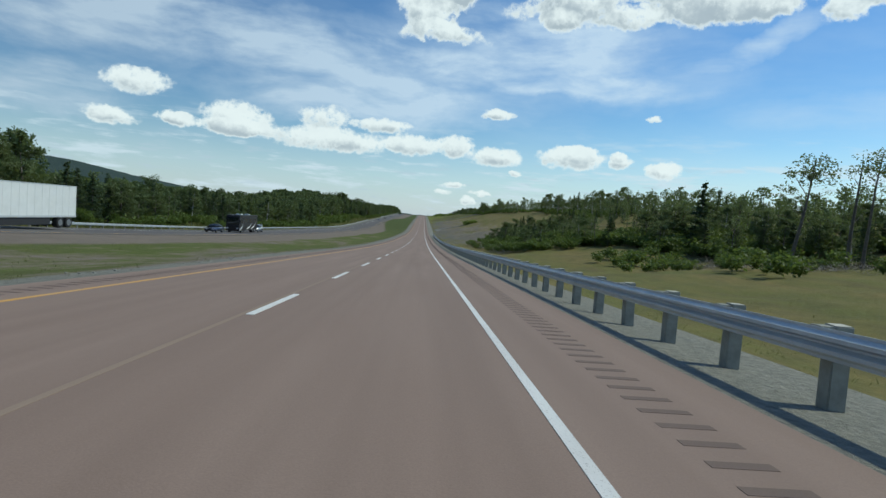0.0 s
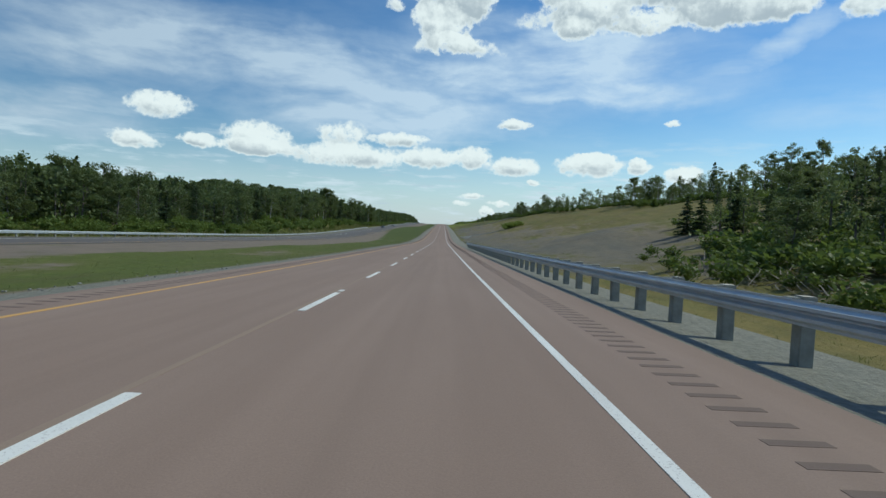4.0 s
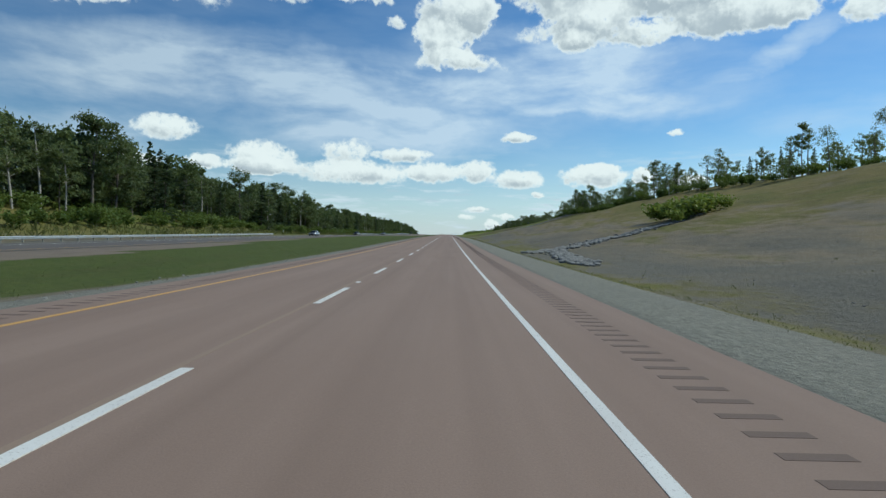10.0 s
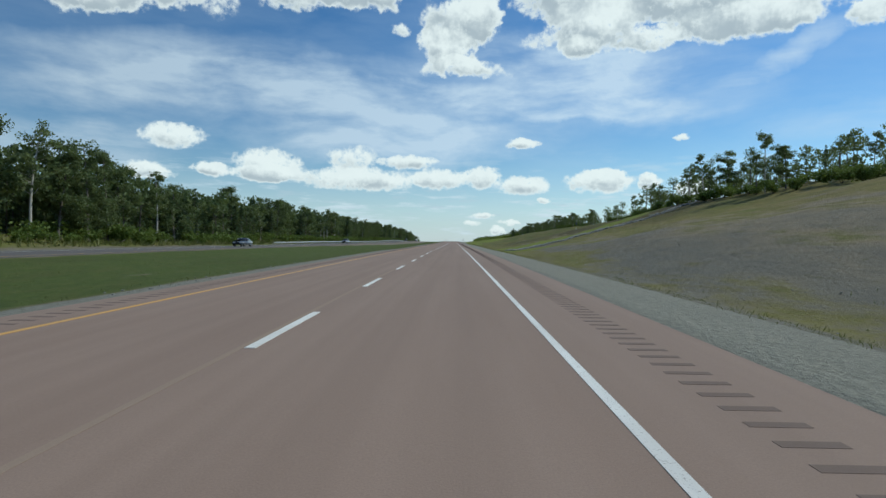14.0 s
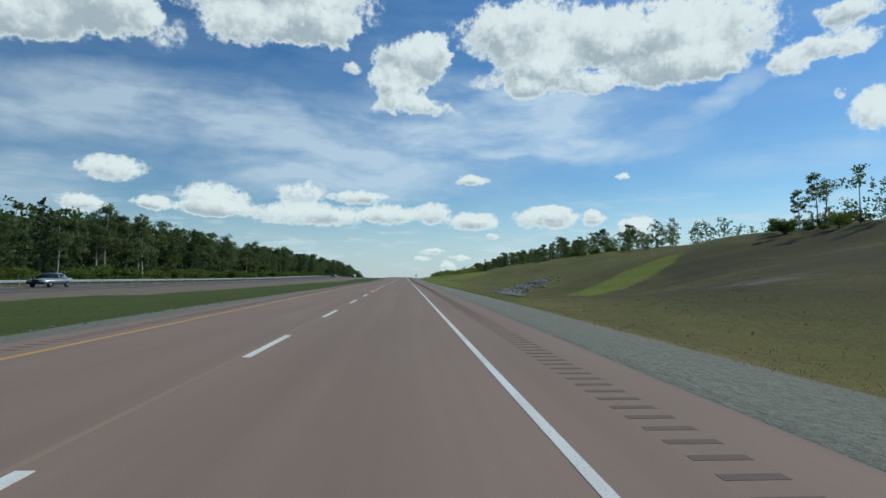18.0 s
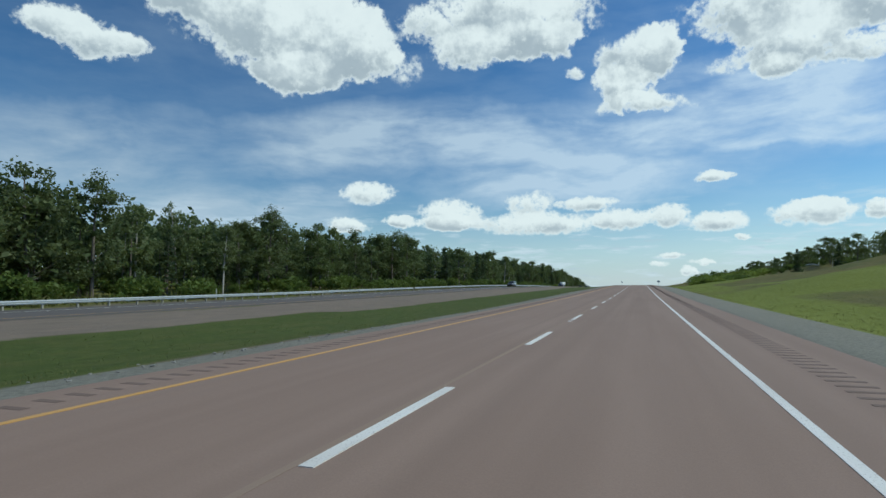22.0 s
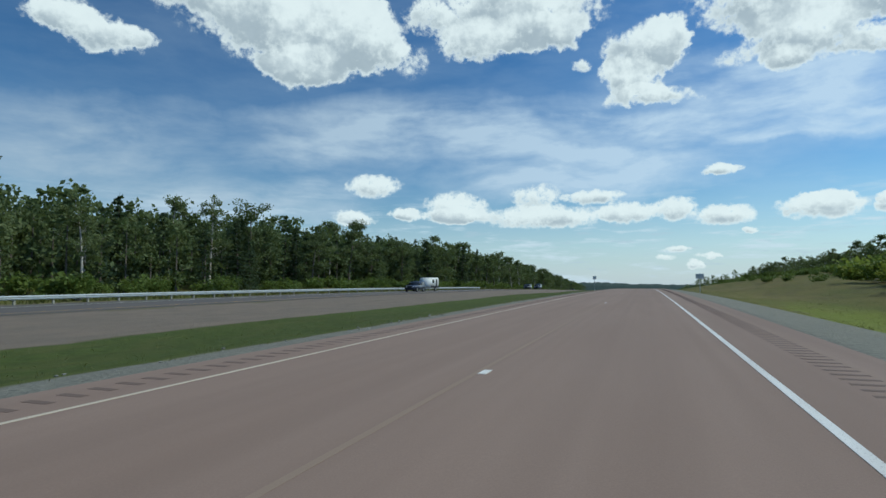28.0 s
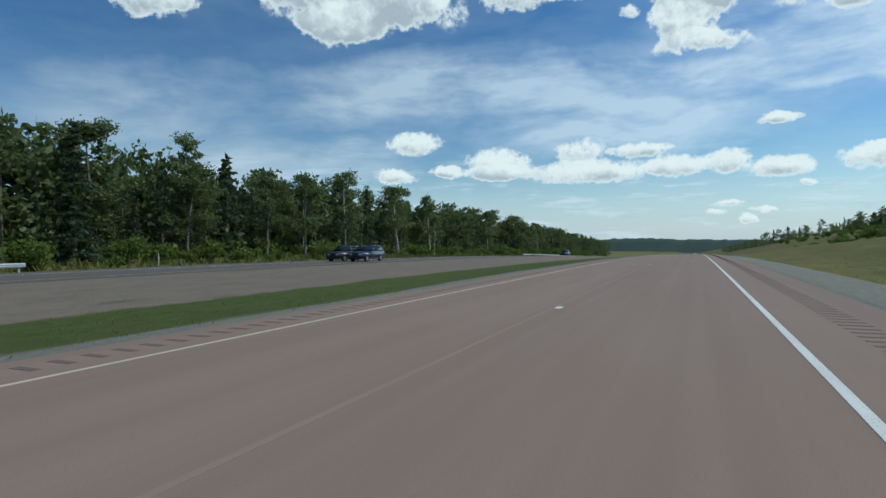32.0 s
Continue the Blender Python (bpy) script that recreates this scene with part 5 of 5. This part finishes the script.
for ax, ay in ((-2.2, -1.3), (2.2, -1.3), (0, 2.5)):
    bm = bmesh.new()
    V = [Vector((ax, ay, -40)), Vector((ax * 0.2, ay * 0.2, 95))]
    for v0 in V:
        for dx, dy in ((-0.5, -0.5), (0.5, -0.5), (0.5, 0.5), (-0.5, 0.5)):
            bm.verts.new(v0 + Vector((dx, dy, 0)))
    bm.verts.ensure_lookup_table()
    for k in range(4):
        bm.faces.new([bm.verts[i] for i in (k, (k + 1) % 4, 4 + (k + 1) % 4, 4 + k)])
    part("leg", bm, M_STEEL, mast)
for zz in range(-30, 90, 12):
    s_ = 1 - 0.8 * (zz + 40) / 135
    box_part("brace", (-2.2 * s_, 2.2 * s_, -1.3 * s_ - 0.2, -1.3 * s_ + 0.2, zz, zz + 0.6), M_STEEL, mast)

# ---- vehicles on the oncoming carriageway ----
M_TYRE = material("tyre_rubber", plain((0.02, 0.02, 0.021), 0.85))
M_RIM = material("alloy_rim", plain((0.45, 0.46, 0.48), 0.35, 0.9))
M_GLASS = material("tinted_glass", plain((0.015, 0.018, 0.022), 0.06, 0.0, 0.5))
M_LAMP = material("lamp_lens", plain((0.62, 0.63, 0.65), 0.12, 0.3, 0.6))
M_TAIL = material("tail_lens", plain((0.30, 0.02, 0.02), 0.2, 0.0, 0.5))
M_TRIM = material("black_trim", plain((0.022, 0.022, 0.024), 0.6))


def paint(name, c, metal=0.4):
    return material(name, plain(c, 0.32, metal, 1.0))


def extrude_side(bm, prof, half, inset=0.0, zmid=None, bevel=0.04):
    """A side outline (y, z) drawn out across the width; points above zmid lean inwards."""
    def w(z):
        return half - (inset * max(0.0, z - zmid) if zmid is not None else 0.0)
    a = [bm.verts.new((-w(z), y, z)) for y, z in prof]
    b = [bm.verts.new((w(z), y, z)) for y, z in prof]
    n = len(prof)
    bm.faces.new(a), bm.faces.new(list(reversed(b)))
    for i in range(n):
        bm.faces.new((a[i], b[i], b[(i + 1) % n], a[(i + 1) % n]))
    bmesh.ops.recalc_face_normals(bm, faces=bm.faces)
    if bevel:
        es = [e for e in bm.edges if len(e.link_faces) == 2 and e.calc_face_angle(0) > 0.5]
        bmesh.ops.bevel(bm, geom=es, offset=bevel, segments=2, affect="EDGES")


def wheel(parent, x, y, r, w=0.22):
    bm = bmesh.new()
    cyl_bm(bm, (x, y, r), r, w, "x", 22, bevel=0.03)
    t = part("wheel", bm, M_TYRE, parent)
    bm = bmesh.new()
    cyl_bm(bm, (x + (0.012 if x > 0 else -0.012), y, r), r * 0.62, w, "x", 14, bevel=0.015)
    part("rim", bm, M_RIM, t)


def car(at, style, mat, label, category="car"):
    """A car that comes towards the camera: its front is at smaller y."""
    L, W, H, hood, r = {"sedan": (4.7, 1.82, 1.44, 0.92, 0.33), "suv": (4.65, 1.88, 1.72, 1.08, 0.37), "pickup": (5.7, 1.98, 1.88, 1.14, 0.40)}[style]
    c = thing({"sedan": "sedan", "suv": "sport_utility_car", "pickup": "pickup_truck"}[style], at, label, category, "oncoming vehicles")
    h = L / 2
    if style == "pickup":
        low = [(-h, 0.42), (-h + 0.05, 0.95), (-h + 0.25, hood), (-h + 1.45, hood + 0.06), (h - 1.75, hood + 0.06), (h - 1.7, hood), (h, hood), (h, 0.5)]
        cab = [(-h + 1.35, hood + 0.03), (-h + 2.0, H - 0.05), (-h + 2.3, H), (h - 2.1, H), (h - 1.78, H - 0.1), (h - 1.7, hood + 0.03)]
    elif style == "suv":
        low = [(-h, 0.38), (-h + 0.02, 0.85), (-h + 0.2, hood - 0.05), (-h + 1.15, hood + 0.05), (h - 0.15, hood + 0.08), (h, 0.9), (h, 0.42)]
        cab = [(-h + 1.05, hood + 0.03), (-h + 1.85, H - 0.06), (-h + 2.2, H), (h - 0.7, H - 0.04), (h - 0.35, H - 0.14), (h - 0.12, hood + 0.05)]
    else:
        low = [(-h, 0.30), (-h + 0.02, 0.66), (-h + 0.25, hood - 0.14), (-h + 1.25, hood), (h - 0.9, hood + 0.05), (h - 0.05, hood + 0.02), (h, 0.7), (h, 0.34)]
        cab = [(-h + 1.15, hood - 0.02), (-h + 1.95, H - 0.05), (-h + 2.3, H), (h - 1.65, H - 0.03), (h - 1.25, H - 0.12), (h - 0.55, hood + 0.03)]
    bm = bmesh.new()
    extrude_side(bm, low, W / 2, 0.10, 0.6, 0.06)
    body = part("body", bm, mat, c, "", True)
    bm = bmesh.new()
    extrude_side(bm, cab, W / 2 - 0.07, 0.30, hood, 0.05)
    part("glasshouse", bm, M_GLASS, c, "dark tinted glass", True)
    top = [p for p in cab if p[1] > H - 0.2]
    bm = bmesh.new()
    extrude_side(bm, [(y, z + 0.012) for y, z in top] + [(top[-1][0], top[-1][1] - 0.03), (top[0][0], top[0][1] - 0.03)], W / 2 - 0.06, 0.30, hood, 0.015)
    part("roof", bm, mat, c, "", True)
    for sx in (-1, 1):
        for y0, y1 in ((-h + 2.35, -h + 2.45), (-h + 3.35, -h + 3.45)):
            bm = bmesh.new()
            vs = [bm.verts.new((sx * (W / 2 - 0.065 - 0.30 * (z - hood)), y, z)) for y, z in ((y0, hood), (y1, hood), (y1, H - 0.08), (y0, H - 0.08))]
            vo = [bm.verts.new(v.co + Vector((sx * 0.012, 0, 0))) for v in vs]
            bm.faces.new(vs), bm.faces.new(vo)
            for i in range(4):
                bm.faces.new((vs[i], vs[(i + 1) % 4], vo[(i + 1) % 4], vo[i]))
            part("pillar", bm, mat, c)
        box_part("headlight", (sx * (W / 2 - 0.42) - 0.2, sx * (W / 2 - 0.42) + 0.2, -h - 0.025, -h + 0.2, hood - 0.36, hood - 0.2), M_LAMP, c, 0.03)
        box_part("tail_light", (sx * (W / 2 - 0.25) - 0.14, sx * (W / 2 - 0.25) + 0.14, h - 0.15, h + 0.02, hood - 0.3, hood - 0.08), M_TAIL, c, 0.02)
        box_part("wing_mirror", (sx * (W / 2 + 0.08) - 0.09, sx * (W / 2 + 0.08) + 0.09, -h + 1.55, -h + 1.7, hood + 0.02, hood + 0.17), M_TRIM, c, 0.03)
        box_part("sill", (sx * (W / 2 - 0.03) - 0.03, sx * (W / 2 - 0.03) + 0.05, -h + 1.2, h - 1.2, 0.28, 0.46), M_TRIM, c, 0.02)
        for y in (-h + 0.88, h - 0.95):
            wheel(c, sx * (W / 2 - 0.10), y, r)
    box_part("grille", (-W / 2 + 0.55, W / 2 - 0.55, -h - 0.02, -h + 0.1, hood - 0.42, hood - 0.16), M_TRIM, c, 0.02)
    box_part("bumper", (-W / 2 + 0.06, W / 2 - 0.06, -h - 0.05, -h + 0.2, 0.30, 0.52), M_TRIM, c, 0.05)
    return c


def lane(y, x=-33.7):
    return (x, y, float(road_z(y)) - 0.215)


M_NAVY, M_BLACK, M_SILVER, M_GREY = paint("navy_paint", (0.02, 0.03, 0.06)), paint("black_paint", (0.012, 0.012, 0.014), 0.0), paint("silver_paint", (0.46, 0.48, 0.50), 0.7), paint("grey_paint", (0.12, 0.13, 0.14))
M_BOX = material("white_trailer_skin", mottled((0.74, 0.76, 0.75), (0.66, 0.68, 0.67), 1.2, 0.45))
car(lane(100), "sedan", M_NAVY, "dark blue sedan driving in the outer lane")
car(lane(124.6), "suv", M_SILVER, "silver sport utility car towed behind a motorhome")
car(lane(466), "sedan", M_SILVER, "silver sedan driving in the outer lane")
car(lane(627), "sedan", M_SILVER, "silver sedan on the oncoming carriageway")
car(lane(858), "suv", M_GREY, "dark grey sport utility car far along the road")
car(lane(536), "sedan", M_GREY, "grey sedan far along the oncoming carriageway")
car(lane(968), "suv", M_NAVY, "dark blue sport utility car towing a small trailer")
car(lane(1061.5), "suv", M_BLACK, "black sport utility car in the outer lane")
car(lane(1060.5, -30.2), "suv", M_NAVY, "dark blue sport utility car overtaking")
car(lane(1180), "pickup", M_BLACK, "black pickup truck far along the road")


def box_trailer(at):
    t = thing("semi_trailer", at, "long white box trailer on two rear axles", "trailer", "oncoming vehicles")
    box_part("box", (-1.3, 1.3, -8.0, 8.0, 1.15, 4.1), M_BOX, t, 0.04, "white ribbed trailer walls")
    for sx in (-1, 1):
        for i in range(17):
            box_part("rib", (sx * 1.302 - 0.012, sx * 1.302 + 0.012, -7.9 + i * 0.98, -7.86 + i * 0.98, 1.2, 4.05), M_BOX, t)
        box_part("side_rail", (sx * 1.28 - 0.03, sx * 1.28 + 0.05, -8.02, 8.02, 1.02, 1.2), M_STEEL, t, 0.01)
        box_part("top_rail", (sx * 1.28 - 0.03, sx * 1.28 + 0.04, -8.02, 8.02, 4.02, 4.12), M_STEEL, t, 0.01)
        box_part("side_skirt", (sx * 1.2 - 0.02, sx * 1.2 + 0.02, -2.5, 4.2, 0.35, 1.0), M_TRIM, t, 0.01)
        box_part("landing_leg", (sx * 0.8 - 0.06, sx * 0.8 + 0.06, -4.9, -4.76, 0.3, 1.1), M_STEEL, t, 0.01)
        for y in (5.6, 6.9):
            wheel(t, sx * 1.05, y, 0.52, 0.5)
    box_part("chassis", (-0.5, 0.5, -7.5, 7.7, 0.85, 1.12), M_TRIM, t, 0.02)
    box_part("bumper", (-1.15, 1.15, 7.85, 7.97, 0.5, 0.62), M_STEEL, t, 0.01)
    return t


def tractor(at):
    t = thing("tractor_unit", at, "white tractor unit coupled to the long trailer", "truck", "oncoming vehicles")
    bm = bmesh.new()
    extrude_side(bm, [(-3.2, 0.45), (-3.25, 1.5), (-2.9, 1.95), (-1.5, 2.15), (-0.9, 3.1), (0.2, 3.9), (1.3, 3.95), (1.35, 0.7), (0.6, 0.5)], 1.2, 0.05, 2.0, 0.08)
    part("cab", bm, M_BOX, t, "", True)
    box_part("windscreen", (-1.0, 1.0, -1.5, -0.8, 2.2, 2.95), M_GLASS, t, 0.05)
    box_part("chassis", (-0.45, 0.45, 1.2, 3.6, 0.7, 1.0), M_TRIM, t, 0.02)
    box_part("grille", (-0.6, 0.6, -3.3, -3.2, 0.7, 1.7), M_RIM, t, 0.02)
    for sx in (-1, 1):
        wheel(t, sx * 1.05, -2.2, 0.52, 0.32)
        for y in (2.0, 3.2):
            wheel(t, sx * 1.0, y, 0.52, 0.5)
        box_part("headlight", (sx * 0.95 - 0.18, sx * 0.95 + 0.18, -3.3, -3.1, 0.9, 1.15), M_LAMP, t, 0.03)
    return t


box_trailer(lane(50.2))
tractor(lane(39.0))


M_COACH = material("black_coach_paint", plain((0.014, 0.013, 0.016), 0.4, 0.0, 0.15))


def motorhome(at):
    m = thing("motorhome", at, "large black motorhome with pale swooping stripes", "motorhome", "oncoming vehicles")
    bm = bmesh.new()
    extrude_side(bm, [(-5.8, 0.45), (-5.9, 1.4), (-5.75, 3.3), (-5.5, 3.5), (5.7, 3.5), (5.85, 3.35), (5.85, 0.5)], 1.28, 0.0, None, 0.10)
    part("body", bm, M_COACH, m, "glossy black coachwork")
    box_part("windscreen", (-1.12, 1.12, -5.93, -5.75, 1.55, 3.05), M_GLASS, m, 0.05)
    box_part("roof_unit", (-0.5, 0.5, -2.6, -1.6, 3.48, 3.72), M_BOX, m, 0.06)
    box_part("roof_unit", (-0.5, 0.5, 2.4, 3.4, 3.48, 3.72), M_BOX, m, 0.06)
    for sx in (-1, 1):
        for y0, y1 in ((-4.8, -3.9), (-2.6, -1.2), (0.4, 1.4), (3.0, 4.2)):
            box_part("side_window", (sx * 1.285 - 0.01, sx * 1.285 + 0.01, y0, y1, 2.1, 2.8), M_GLASS, m, 0.004)
        for k, (ya, yb, z0, z1) in enumerate(((-5.6, -3.4, 0.6, 2.1), (-1.6, 2.2, 0.7, 2.0), (1.6, 5.4, 0.8, 2.3))):
            bm = bmesh.new()
            pts = []
            for i in range(9):
                f = i / 8
                pts.append((ya + (yb - ya) * f, z0 + (z1 - z0) * f ** 2.2))
            rim = [(y, z + 0.30 * (1 - abs(2 * i / 8 - 0.7)) + 0.02) for i, (y, z) in enumerate(pts)]
            rings = [[bm.verts.new((sx * xx, y, z)) for y, z in row] for xx in (1.262, 1.297) for row in (pts, rim)]
            d0, u0, d1, u1 = rings
            for i in range(8):
                for q in ((d1[i], d1[i + 1], u1[i + 1], u1[i]), (d0[i], d0[i + 1], d1[i + 1], d1[i]), (u0[i], u0[i + 1], u1[i + 1], u1[i])):
                    bm.faces.new(q)
            part("stripe", bm, M_BOX, m, "pale silver swoosh stripe")
        box_part("headlight", (sx * 0.95 - 0.2, sx * 0.95 + 0.2, -5.95, -5.8, 0.85, 1.1), M_LAMP, m, 0.03)
        box_part("wing_mirror", (sx * 1.45 - 0.1, sx * 1.45 + 0.1, -5.95, -5.8, 1.9, 2.5), M_TRIM, m, 0.04)
        for y in (-4.0, 3.0, 4.2):
            wheel(m, sx * 1.1, y, 0.5, 0.3)
    return m


motorhome(lane(115.0))


def utility_trailer(at):
    t = thing("camper_trailer", at, "small pale camper trailer with black windows", "trailer", "oncoming vehicles")
    bm = bmesh.new()
    extrude_side(bm, [(-2.0, 0.55), (-2.1, 1.3), (-1.7, 2.35), (1.9, 2.4), (2.05, 2.2), (2.05, 0.55)], 1.05, 0.0, None, 0.08)
    part("body", bm, M_BOX, t, "", True)
    box_part("window", (-1.06, -1.048, -1.2, -0.2, 1.45, 2.0), M_GLASS, t)
    box_part("window", (1.048, 1.06, -1.2, -0.2, 1.45, 2.0), M_GLASS, t)
    box_part("door", (1.048, 1.065, 0.5, 1.2, 0.65, 2.1), M_TRIM, t, 0.004)
    box_part("band", (-1.07, 1.07, -1.95, 2.0, 0.62, 0.95), M_TRIM, t, 0.01)
    box_part("drawbar", (-0.06, 0.06, -3.3, -2.0, 0.45, 0.55), M_TRIM, t, 0.01)
    for sx in (-1, 1):
        wheel(t, sx * 0.98, 0.3, 0.34, 0.2)
    return t


utility_trailer(lane(974.3))
